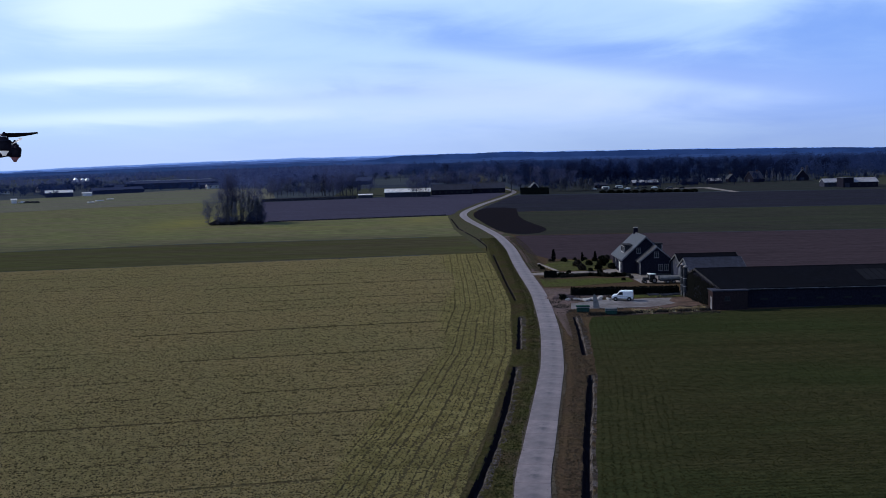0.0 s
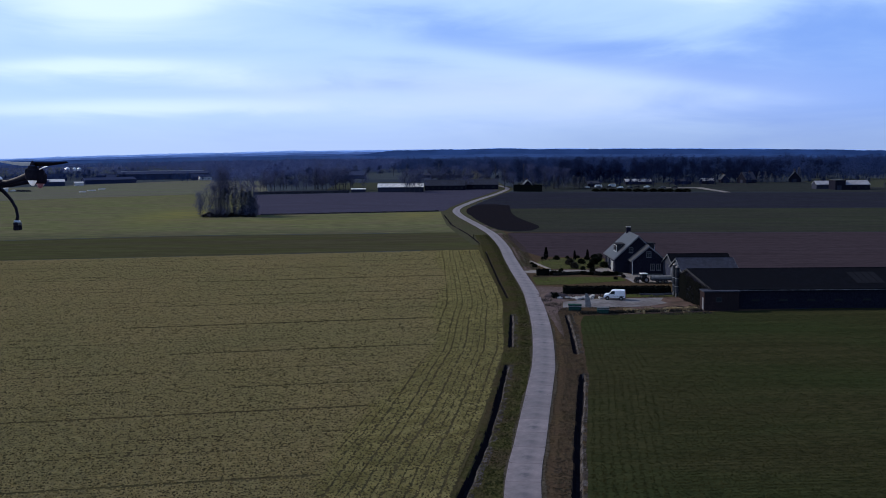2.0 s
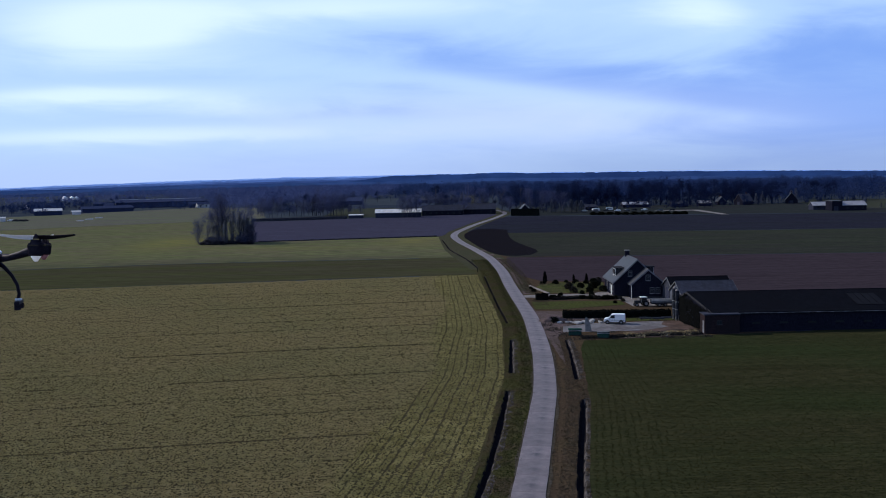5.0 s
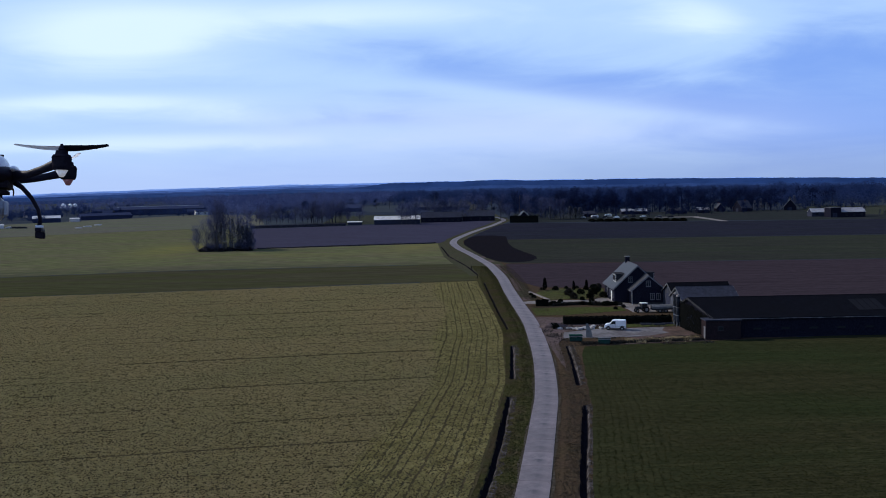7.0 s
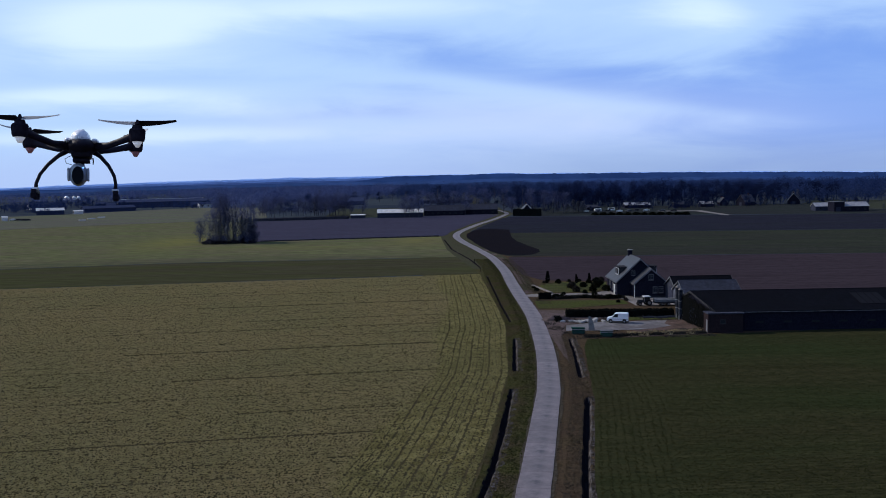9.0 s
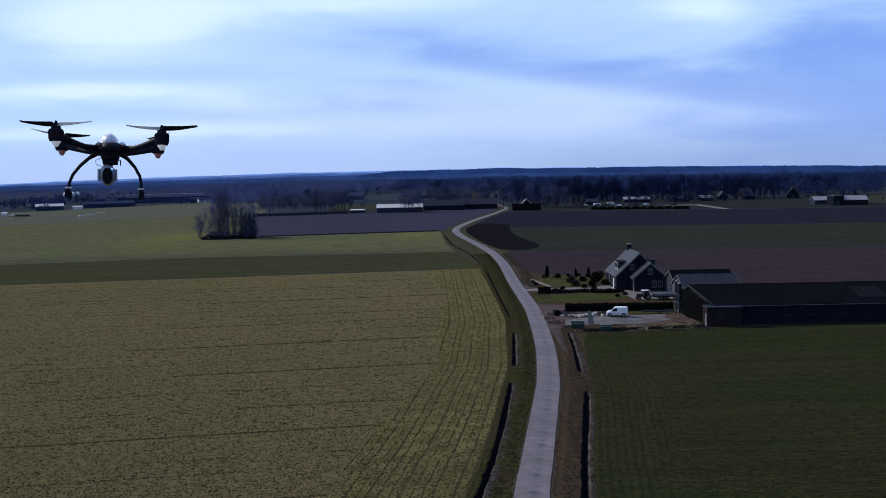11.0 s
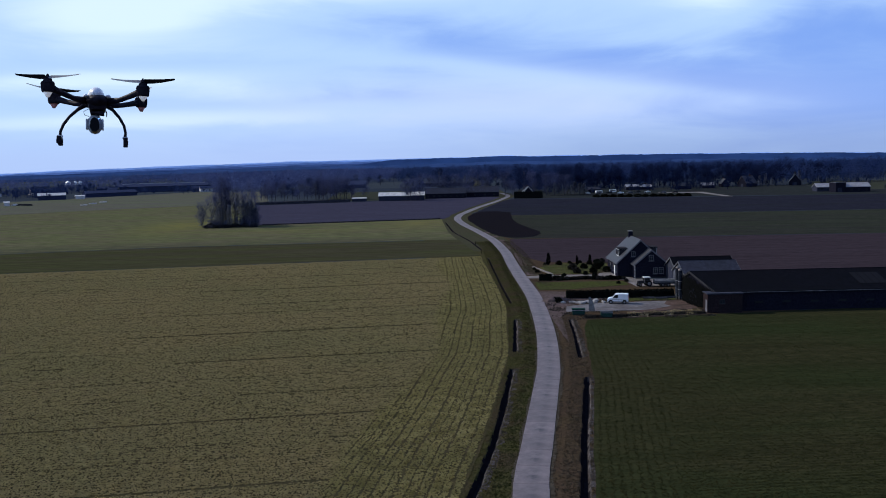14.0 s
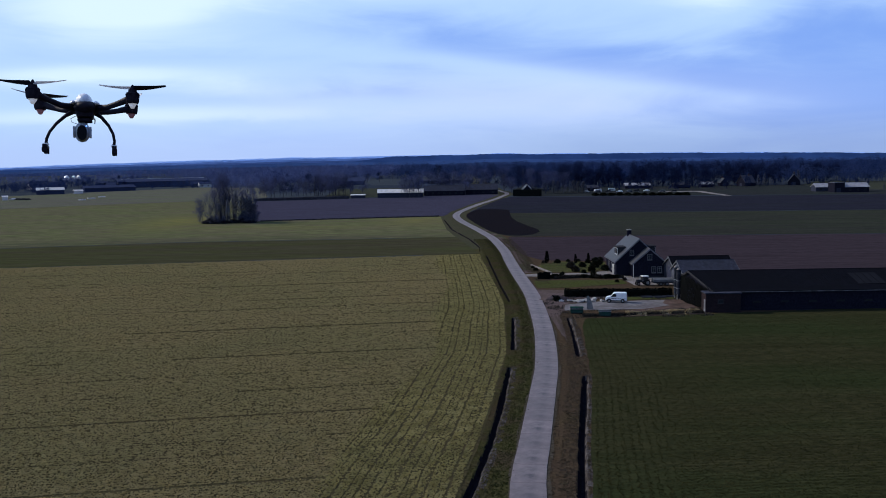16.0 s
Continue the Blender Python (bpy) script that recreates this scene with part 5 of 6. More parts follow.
def build_silo(x, y, r, h):
    s = thing("feed_silo", pose(x, y, 0), "grey upright feed silo with a domed top", "silo", "feed silos by the barn")
    part("drum", cylinder(r, r * 0.97, h - 1.0, pose(0, 0, 1.0 + (h - 1.0) / 2), 20), M["silo_steel"], s, smooth=False)
    part("dome", cylinder(r * 1.02, r * 0.55, 0.3, pose(0, 0, h + 0.153), 20), M["gravel"], s)
    part("cone", cylinder(0.25, r, 0.7, pose(0, 0, 0.647), 16), M["silo_steel"], s)
    for k in range(4):
        a = math.pi / 4 + k * math.pi / 2
        part("leg", box(r * 0.85 * math.cos(a) - 0.05, r * 0.85 * math.cos(a) + 0.05, r * 0.85 * math.sin(a) - 0.05, r * 0.85 * math.sin(a) + 0.05, -0.05, 1.05), M["steel"], s)
    for z in (2.0, 3.4):
        part("hoop", cylinder(r + 0.03, r + 0.03, 0.08, pose(0, 0, z), 20), M["steel"], s)


build_silo(42.0, 166.2, 0.42, 5.6)
build_silo(42.0, 164.4, 0.40, 5.4)


def far_building(name, x, y, L, S, eave, ridge, turn, wall, roof, label, category="shed", windows=0, chimney=False, trim=None):
    b = thing(name, pose(x, y, 0, 0, 0, turn), label, category)
    gable(b, L, S, eave, ridge, wall, roof, 0.3, trim, tiled=False)
    for k in range(windows):
        window(b, pose(S / 2, (k + 0.5) * L / windows, 1.0, 0, 0, 90), 1.3, 1.3, False, "dark_trim")
    part("door", box(-1.2, 1.2, -0.05, -0.003, 0, 2.4), M["dark_wall"], b)
    if chimney:
        part("chimney", box(-0.4, 0.4, L * 0.7, L * 0.7 + 0.8, ridge - 0.5, ridge + 1.2), M["brick_red"], b)
    return b


far_building("white_roof_shed", -41.8, 606, 29.5, 9, 3.2, 5.2, -90, "dark_wall", "white_sheet", "long low shed with white sheet roof")
far_building("dark_stable", -12, 628, 27, 10, 3.2, 6.5, -90, "brick", "sheet_light", "long dark brick stable", windows=7)
far_building("dark_stable", 12, 640, 26, 12, 3.2, 6.8, -90, "brick", "sheet_light", "dark farm building with a weathered roof", windows=4)
far_building("small_shed", -59, 604, 9, 4, 1.9, 2.3, -90, "dark_wall", "white_sheet", "small dark shed with pale roof")
far_building("cottage", 57, 622, 10, 7, 2.8, 6.5, 0, "brick", "tile", "dark cottage with white-edged gable", "house", 2, True, "white_paint")
far_building("brown_roof_house", 230, 716, 11, 9, 2.8, 8.2, -62, "brick", "old_tiles", "brick house with a tall weathered brown tile roof", "house", 3, True)
far_building("white_gable_house", 219, 722, 7, 6, 2.8, 6.2, 0, "brick", "tile", "small dark house with a white-edged gable", "house", 1, True, "frame_paint")
far_building("gabled_house", 274, 724, 11, 9, 3.0, 8.4, -20, "brick", "tile", "dark house with a steep white-edged roof", "house", 2, True, "frame_paint")
far_building("farm_hall", 250, 590, 19, 9, 3.3, 5.7, -90, "brick", "pale_sheet", "long dark farm hall with a grey sheet roof", windows=4)
far_building("farm_hall", 242, 606, 13, 8, 2.8, 4.9, -90, "dark_wall", "pale_sheet", "low farm hall with a pale grey roof", windows=2)
tower = thing("flat_roof_block", pose(247, 592, 0), "tall dark flat-roofed block between the farm halls", "outbuilding")
part("wall", box(0, 6.5, -7, 3, -0.1, 6.0), M["brick"], tower)
part("roof", box(-0.2, 6.7, -7.2, 3.2, 6.003, 6.25, 0.03), M["zinc"], tower)
part("door", box(1.2, 4.0, -7.06, -7.003, 0, 2.8), M["dark_wall"], tower)
far_building("hall", -330, 757, 21, 9, 3.6, 5.4, -66, "far_wall", "white_sheet", "dark hall with a shining metal roof")
far_building("hall", -312, 808, 44, 12, 3.2, 5.2, -54, "far_wall", "far_roof", "low dark hall at the village edge")
long_hall = far_building("hall", -322, 925, 86, 18, 5.6, 8.2, -72.5, "far_wall", "far_roof", "long dark hall with a grey roof and a bright ridge")
# added bright strip that stands for the sunlit edge of the ridge
part("ridge_vent", box(-0.5, 0.5, 3, 83, 7.9, 8.5, 0.05), M["bright_sheet"], long_hall, "added bright metal strip for the sunlit ridge edge")
far_building("hall", -105, 905, 30, 14, 3.5, 7.0, -90, "far_wall", "far_roof", "far dark brick stable with pale roof")
far_building("hall", -20, 910, 50, 14, 3.0, 4.5, -90, "dark_wall", "sheet_light", "far low greenhouse with pale roof")
for k, (x, y, size) in enumerate(((104, 668, 9), (138, 704, 19), (150, 728, 9), (174, 700, 12), (196, 706, 9))):
    far_building("bungalow", x, y, size, 7, 2.3, 3.9, -90, "brick", ("sheet_light", "pale_sheet", "sheet_roof")[k % 3], "low dark house by the camp site", "house", 2)
for k, (x, y, s) in enumerate(((-308.5, 652, 3.5), (-304, 768, 7), (-248, 930, 8))):
    far_building("white_shed", x, y, s, 5, 2.3, 3.0, -60, "bright_sheet", "white_sheet", "small white shed at the field's edge")


village = random.Random(17)
for k in range(16):
    x = village.uniform(-440, -225)
    y = 800 + 0.1 * (x + 330) + village.uniform(-30, 190)
    far_building("village_house", x, y, village.uniform(8, 18), village.uniform(7, 10), village.uniform(2.4, 3.4), village.uniform(4.6, 7.0), village.uniform(-100, -40),
                 ("far_wall", "far_wall", "far_wall", "white_paint")[k % 4], ("far_roof", "far_roof", "zinc")[k % 3], "small dark house or barn among the village trees", "house", 2)


def build_tank(x, y, r, h):
    t = thing("storage_tank", pose(x, y, 0), "round storage tank of bright shining metal", "tank", "bright tanks far off")
    part("shell", cylinder(r, r, h, pose(0, 0, h / 2), 24), M["bright_sheet"], t)
    part("lid", cylinder(r * 1.02, r * 0.2, r * 0.8, pose(0, 0, h + r * 0.4 + 0.003), 24), M["bright_sheet"], t)


build_tank(-560, 1391, 4.2, 3.0)
build_tank(-551, 1395, 3.0, 3.4)
build_tank(-537, 1378, 3.2, 3.6)


# ---- trees and hedges in place ----
def grove(kinds, spots, label, seed, material):
    """Many trees of the given kinds joined into one stuff object: places and sizes in spots."""
    rng = random.Random(seed)
    shapes = []
    for tree in kinds:
        shapes.append([])
        for o in tree.children:
            co = np.empty(3 * len(o.data.vertices))
            o.data.vertices.foreach_get("co", co)
            o.data.calc_loop_triangles()
            tri = np.empty(3 * len(o.data.loop_triangles), int)
            o.data.loop_triangles.foreach_get("vertices", tri)
            shapes[-1].append((co.reshape(-1, 3), tri.reshape(-1, 3)))
    v, f, base = [], [], 0
    for x, y, size in spots:
        a = rng.uniform(0, 6.283)
        turn = np.array([[math.cos(a), math.sin(a), 0], [-math.sin(a), math.cos(a), 0], [0, 0, rng.uniform(0.9, 1.1)]]) * size
        for co, tri in rng.choice(shapes):
            v.append(co @ turn + (x, y, 0))
            f.append(tri + base)
            base += len(co)
    tagged(from_arrays("tree_belt", np.concatenate(v), np.concatenate(f), material), label, "woods", kind="stuff")


def plant():
    rng = random.Random(12)
    kinds = [make_tree(s, 16 + 1.5 * (s % 4), 5 + s % 3, "tall bare winter tree with fine dark twigs", "bare trees", 1.3) for s in range(5)]
    pines = [make_tree(40 + s, 13 + 2 * s, 2.4 + 0.4 * s, "dark spruce with drooping branches", "dark spruces", 1.2, True) for s in range(3)]
    used = set()

    def put(src, x, y, s, slim=1.0):
        m = pose(x, y, 0, 0, 0, rng.uniform(0, 360)) @ Matrix.Diagonal((s * slim, s * slim, s * rng.uniform(0.9, 1.1), 1))
        if src not in used:
            used.add(src)
            src.matrix_basis = m
            return
        c = copy_thing(src, Matrix())
        c.matrix_basis = m

    # the copse in the meadow
    for x, y, s, slim in ((-100.0, 384, 0.50, 0.75), (-98.6, 381, 0.58, 0.7), (-97.2, 388, 0.66, 0.7), (-93.5, 391, 1.04, 0.55), (-91.8, 393, 1.12, 0.55), (-90.4, 391, 1.0, 0.55), (-92.6, 389, 1.0, 0.55), (-95, 389, 0.76, 0.55),
                          (-87.5, 394, 0.85, 0.55), (-84.2, 392, 0.80, 0.55), (-81.3, 389, 0.92, 0.45), (-79.0, 391, 0.70, 0.5)):
        put(rng.choice(kinds), x, y, s, slim)
    for x, y, s, slim in ((-92.2, 383, 0.58, 1.3), (-90.4, 385, 0.66, 1.35), (-88.3, 382, 0.72, 0.95), (-86.9, 386, 0.76, 0.9), (-84.9, 382, 0.78, 0.95), (-83.2, 386, 0.62, 1.1), (-81.0, 383, 0.76, 1.45),
                          (-79.0, 382, 0.68, 1.6), (-78.0, 385, 0.56, 1.6), (-80.2, 387, 0.72, 1.4), (-93.9, 386, 0.45, 1.2)):
        put(rng.choice(pines), x, y, s, slim)
    for k in range(34):
        put(rng.choice(kinds), rng.uniform(-101, -77.5), 378.5 + rng.uniform(0, 14), rng.uniform(0.14, 0.26))
    thicket = make_shrub(77, 3.0, 1.9, M["undergrowth"], "low dark tangled undergrowth beneath the copse", "shrub", "copse undergrowth", 220)
    for k in range(42):
        put(thicket, -97.5 + 20.0 * k / 41, 378.5 + rng.uniform(0, 8), rng.uniform(0.4, 0.85))
    # the row behind the ploughed field
    for k in range(26):
        x = rng.uniform(-128, -62)
        put(rng.choice(kinds), x, 600 + 0.45 * (x + 115) + rng.uniform(3, 36), rng.uniform(0.5, 0.85), 0.8)
    for x, y, s in ((-86, 646, 0.95), (-84, 652, 0.85), (-71, 640, 0.9), (-74, 648, 0.8), (-67, 643, 0.85), (-54, 632, 0.6), (-18, 596, 0.8), (-15, 598, 0.85), (-21, 597, 0.7), (-24, 599, 0.75),
                    (0, 655, 0.85), (8, 660, 0.95), (14, 654, 0.8), (20, 668, 0.9), (44, 660, 0.9), (48, 640, 0.7), (62, 640, 1.0), (70, 630, 0.9), (76, 636, 0.8), (82, 628, 0.9),
                    (16, 632, 0.6), (-8, 668, 1.0), (30, 672, 1.1)):
        put(rng.choice(kinds), x, y, s)
    for x, y, s in ((17, 648, 0.62), (15, 650, 0.72), (76, 632, 0.55), (79, 634, 0.6), (90, 636, 0.62), (94, 640, 0.66), (97, 638, 0.55), (86, 642, 0.5), (249, 732, 0.5), (255, 735, 0.55), (261, 738, 0.5),
                    (279, 738, 0.75), (284, 742, 0.8), (276, 604, 0.5), (289, 608, 0.28), (293, 610, 0.25)):
        put(rng.choice(pines), x, y, s, 2.0 if 80 < x < 100 else 1.4)
    belts = [make_belt_tree(90 + s, 14 + 2 * (s % 3), "broad winter tree with a dense dark crown", "belt trees") for s in range(6)]
    for x, y, h in ((-89, 650, 1.12), (-88, 654, 1.0), (-76, 662, 1.15), (-112, 668, 0.8), (-101, 690, 0.9), (-106, 655, 0.8), (-66, 668, 0.8), (1.5, 668, 1.3), (-3, 674, 1.1), (6, 672, 1.15), (39, 684, 1.3), (33, 690, 1.2), (26, 695, 1.15), (46, 690, 1.25),
                    (52, 682, 1.0), (60, 690, 1.1), (66, 676, 1.0), (-18, 690, 0.8), (-38, 980, 0.8), (-52, 990, 0.8), (-66, 985, 0.8), (-80, 1000, 0.8), (-95, 1010, 0.8), (-25, 985, 0.8)):
        put(rng.choice(belts), x, y, h)
    spots = []
    for k in range(120):  # behind the camp site and the farm halls
        x = 62 + 290 * (k + rng.uniform(-1, 1)) / 120
        spots.append((x, rng.uniform(742, 800) - 0.06 * x + (0 if x < 262 else 75), rng.uniform(0.85, 1.25)))
    spots += [(rng.uniform(95, 240), rng.uniform(672, 730), rng.uniform(0.3, 0.6)) for k in range(30)]
    for k in range(40):
        x = rng.uniform(186, 330)
        spots.append((x, 704 + rng.uniform(-8, 10) + 0.12 * (x - 250), rng.uniform(0.13, 0.34)))
    spots += [(rng.uniform(60, 190), rng.uniform(648, 690), rng.uniform(0.12, 0.42)) for k in range(46)]
    for k in range(90):  # low growth between the trunks
        x = rng.uniform(58, 345)
        spots.append((x, rng.uniform(735, 790) + (0 if x < 262 else 70), rng.uniform(0.2, 0.4)))
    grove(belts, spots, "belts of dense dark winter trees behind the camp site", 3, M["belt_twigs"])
    spots = []
    for k in range(130):  # gardens and rows round the village
        x = rng.uniform(-450, -225)
        spots.append((x, 845 + rng.uniform(0, 130) - 0.3 * (x + 300), rng.uniform(0.28, 0.5)))
    for k in range(60):
        x = rng.uniform(-450, -165)
        spots.append((x, rng.uniform(930, 1050) + (60 if x > -250 else 0), rng.uniform(0.35, 0.65)))
    for k in range(40):
        x = rng.uniform(-430, -320)
        spots.append((x, rng.uniform(745, 810) - 0.7 * (x + 320), rng.uniform(0.35, 0.65)))
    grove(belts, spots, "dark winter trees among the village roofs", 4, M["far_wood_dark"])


plant()


def place_shrubs():
    rng = random.Random(31)
    bushes = [make_shrub(s, 2.0, 1.5, M["bush"] if s % 2 else M["shrub"], "rounded dark garden shrub on the lawn", "shrub", "garden shrubs") for s in range(4)]
    cones = [make_shrub(60 + s, 1.1, 3.1, M["hedge"], "slender dark columnar conifer", "conifer", "garden conifers", 320, True) for s in range(2)]
    first = set()

    def put(src, x, y, s, sz=None):
        m = pose(x, y, 0, 0, 0, rng.uniform(0, 360)) @ Matrix.Diagonal((s, s, sz or s, 1))
        if src in first:
            c = copy_thing(src, Matrix())
            c.matrix_basis = m
        else:
            first.add(src)
            src.matrix_basis = m

    for x, y, s in ((25.1, 223.5, 0.95), (31.9, 222.5, 0.70), (35.2, 223.8, 0.74), (40.3, 225.5, 0.6)):
        put(rng.choice(cones), x, y, s)
    for x, y, s in ((27.6, 222.5, 0.9), (29.4, 212.4, 1.3), (32.3, 214.5, 1.0), (35.2, 213.2, 1.3), (36.5, 217.8, 1.1), (29.6, 206.2, 1.1), (33.2, 206.6, 1.0), (36.4, 207.2, 1.1),
                    (38.2, 204.0, 0.9), (34.8, 222.2, 0.8), (37.0, 224.0, 1.0), (38.5, 226.0, 0.9), (42.8, 227.0, 0.9), (30.5, 225.0, 0.6), (33.0, 225.6, 0.6), (21.0, 209, 0.6),
                    (20.8, 214, 0.5), (31.0, 203.2, 0.7), (32.6, 200.5, 0.7), (26.0, 201.0, 0.6), (24.3, 224.0, 0.5), (37.5, 190.5, 0.55), (35.4, 187.8, 0.5)):
        put(rng.choice(bushes), x, y, 0.74 * s)
    for k in range(17):  # an uneven row of small bushes along the path
        x = 23.2 + 0.9 * k + rng.uniform(-0.25, 0.25)
        put(rng.choice(bushes), x, 195.2 + 0.9 * math.sin(k * 0.35) + rng.uniform(-0.4, 0.4), rng.uniform(0.32, 0.58))
    for k in range(12):  # low bushes along the camp site and far hedges
        put(bushes[1 + 2 * (k % 2)], 97 + 4.9 * k, 588 - 1.2 * k, 2.0 + 0.2 * (k % 3), 1.15 + 0.1 * (k % 2))
    put(bushes[1], 20.3, 165.2, 0.55)


place_shrubs()


def leafy_hedge(name, pts, w, h, material, label, seed, per_metre=90):
    rng = random.Random(seed)
    v, f = [], []
    for (ax, ay), (bx, by) in zip(pts, pts[1:]):
        L = math.hypot(bx - ax, by - ay)
        for k in range(int(L * per_metre)):
            t = rng.random()
            px, py = ax + (bx - ax) * t, ay + (by - ay) * t
            face = rng.random()
            if face < 0.4:
                o, z = rng.uniform(-w / 2, w / 2), h * rng.uniform(0.93, 1.06)
            else:
                o, z = rng.choice((-1, 1)) * w / 2 * rng.uniform(0.85, 1.06), h * rng.random()
            nx, ny = -(by - ay) / L, (bx - ax) / L
            c = Vector((px + nx * o, py + ny * o, z))
            s = rng.uniform(0.10, 0.22)
            d = Vector((rng.uniform(-1, 1), rng.uniform(-1, 1), rng.uniform(-1, 1))).normalized()
            e = d.cross(Vector((0.2, 0.4, 1))).normalized()
            n = len(v)
            v += [tuple(c - e * s), tuple(c + e * s), tuple(c + d * s * 1.6)]
            f.append((n, n + 1, n + 2))
    ob = thing(name, Matrix(), label, "hedge")
    core = bmesh.new()
    for (ax, ay), (bx, by) in zip(pts, pts[1:]):
        L = math.hypot(bx - ax, by - ay)
        q = box(-w / 2 * 0.86, w / 2 * 0.86, 0, L, -0.05, h * 0.94)
        q.transform(pose(ax, ay, 0, 0, 0, math.degrees(math.atan2(-(bx - ax), by - ay))))
        tmp = bpy.data.meshes.new("core")
        q.to_mesh(tmp)
        q.free()
        core.from_mesh(tmp)
        bpy.data.meshes.remove(tmp)
    part("inner_growth", core, material, ob)
    from_arrays("leaves", v, f, material, ob)


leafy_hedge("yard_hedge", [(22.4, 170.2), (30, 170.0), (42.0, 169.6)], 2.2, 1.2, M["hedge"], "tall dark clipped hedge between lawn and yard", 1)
leafy_hedge("low_hedge", [(20.0, 195.2), (22.6, 195.3)], 1.3, 1.3, M["hedge"], "low dark clipped hedge block", 2)
leafy_hedge("low_hedge", [(23.4, 194.8), (29.5, 196.2), (37.8, 194.2)], 0.9, 0.5, M["shrub"], "low brownish hedge along the garden path", 3)
leafy_hedge("field_hedge", [(46, 598), (63, 592)], 3.5, 4.6, M["hedge"], "tall dark hedge at the field's corner", 4, 40)
leafy_hedge("field_hedge", [(-118, 583), (-60, 598)], 3.0, 1.7, M["undergrowth"], "low dark hedge behind the ploughed field", 5, 30)
# low stand-in strip for the thin dark ditch line between the fields
leafy_hedge("reed_edge", [(-76.5, 390.5), (-40, 398), (-1.5, 406)], 0.7, 0.42, M["undergrowth"], "low dark leafy strip along the field ditch", 6, 30)


# ---- vehicles ----
def wheel(parent, x, y, r, w):
    t = part("wheel", cylinder(r, r, w, pose(x, y, r, 90, 0, 0), 20), M["tyre"], parent)
    part("rim", cylinder(r * 0.6, r * 0.55, w + 0.03, pose(x, y, r, 90, 0, 0), 14), M["steel"], t)


def build_van():
    v = thing("van", pose(30.45, 162.2, 0.05, 0, 0, -14) @ Matrix.Diagonal((0.86, 0.9, 0.95, 1)), "small white panel van parked on the paved yard", "van")
    prof = [(-2.15, 0.35), (-2.18, 0.75), (-2.0, 0.98), (-1.2, 1.15), (-0.62, 1.72), (-0.35, 1.83), (1.9, 1.85), (2.1, 1.75), (2.16, 0.9), (2.14, 0.35)]
    bm = extruded(prof, -0.86, 0.86)
    long_edges = [e for e in bm.edges if abs(e.verts[0].co.y - e.verts[1].co.y) < 0.01]
    bmesh.ops.bevel(bm, geom=long_edges, offset=0.10, segments=3, affect="EDGES", profile=0.5)
    b = part("body", bm, M["van_paint"], v, smooth=False)
    part("windscreen", extruded([(-1.12, 1.20), (-0.66, 1.68), (-0.64, 1.70), (-1.10, 1.235)], -0.72, 0.72), M["glass"], v).location = (-0.035, 0, 0.03)
    for s in (-1, 1):
        q = [(-1.02, 1.10), (-0.55, 1.66), (0.05, 1.68), (0.05, 1.10)]
        part("side_window", extruded(q, s * 0.862, s * 0.872), M["glass"], v)
        part("side_sill", box(-2.0, 2.05, *sorted((s * 0.861, s * 0.885)), 0.30, 0.46, 0.01), M["dark_trim"], v)
        part("rubbing_strip", box(-1.1, 2.0, *sorted((s * 0.862, s * 0.876)), 0.72, 0.80, 0.005), M["dark_trim"], v)
        for x in (-1.4, 1.35):
            part("wheel_arch", cylinder(0.42, 0.42, 0.02, pose(x, s * 0.866, 0.36, 90, 0, 0), 20), M["dark_trim"], v)
        part("mirror", box(-1.0, -0.88, *sorted((s * 0.9, s * 1.06)), 1.05, 1.22, 0.03), M["dark_trim"], v)
        part("door_line", box(0.06, 0.08, *sorted((s * 0.862, s * 0.866)), 0.45, 1.7), M["dark_trim"], v)
        part("headlight", box(-2.12, -1.95, *sorted((s * 0.55, s * 0.8)), 0.72, 0.90, 0.03), M["lens"], v)
        part("tail_light", box(2.14, 2.18, *sorted((s * 0.7, s * 0.84)), 0.8, 1.4, 0.01), M["lamp_red"], v)
        for x in (-1.4, 1.35):
            wheel(v, x, s * 0.78, 0.32, 0.22)
    part("bumper", box(-2.24, -2.1, -0.8, 0.8, 0.28, 0.5, 0.04), M["dark_trim"], v)
    part("rear_bumper", box(2.1, 2.22, -0.8, 0.8, 0.28, 0.5, 0.04), M["dark_trim"], v)


build_van()


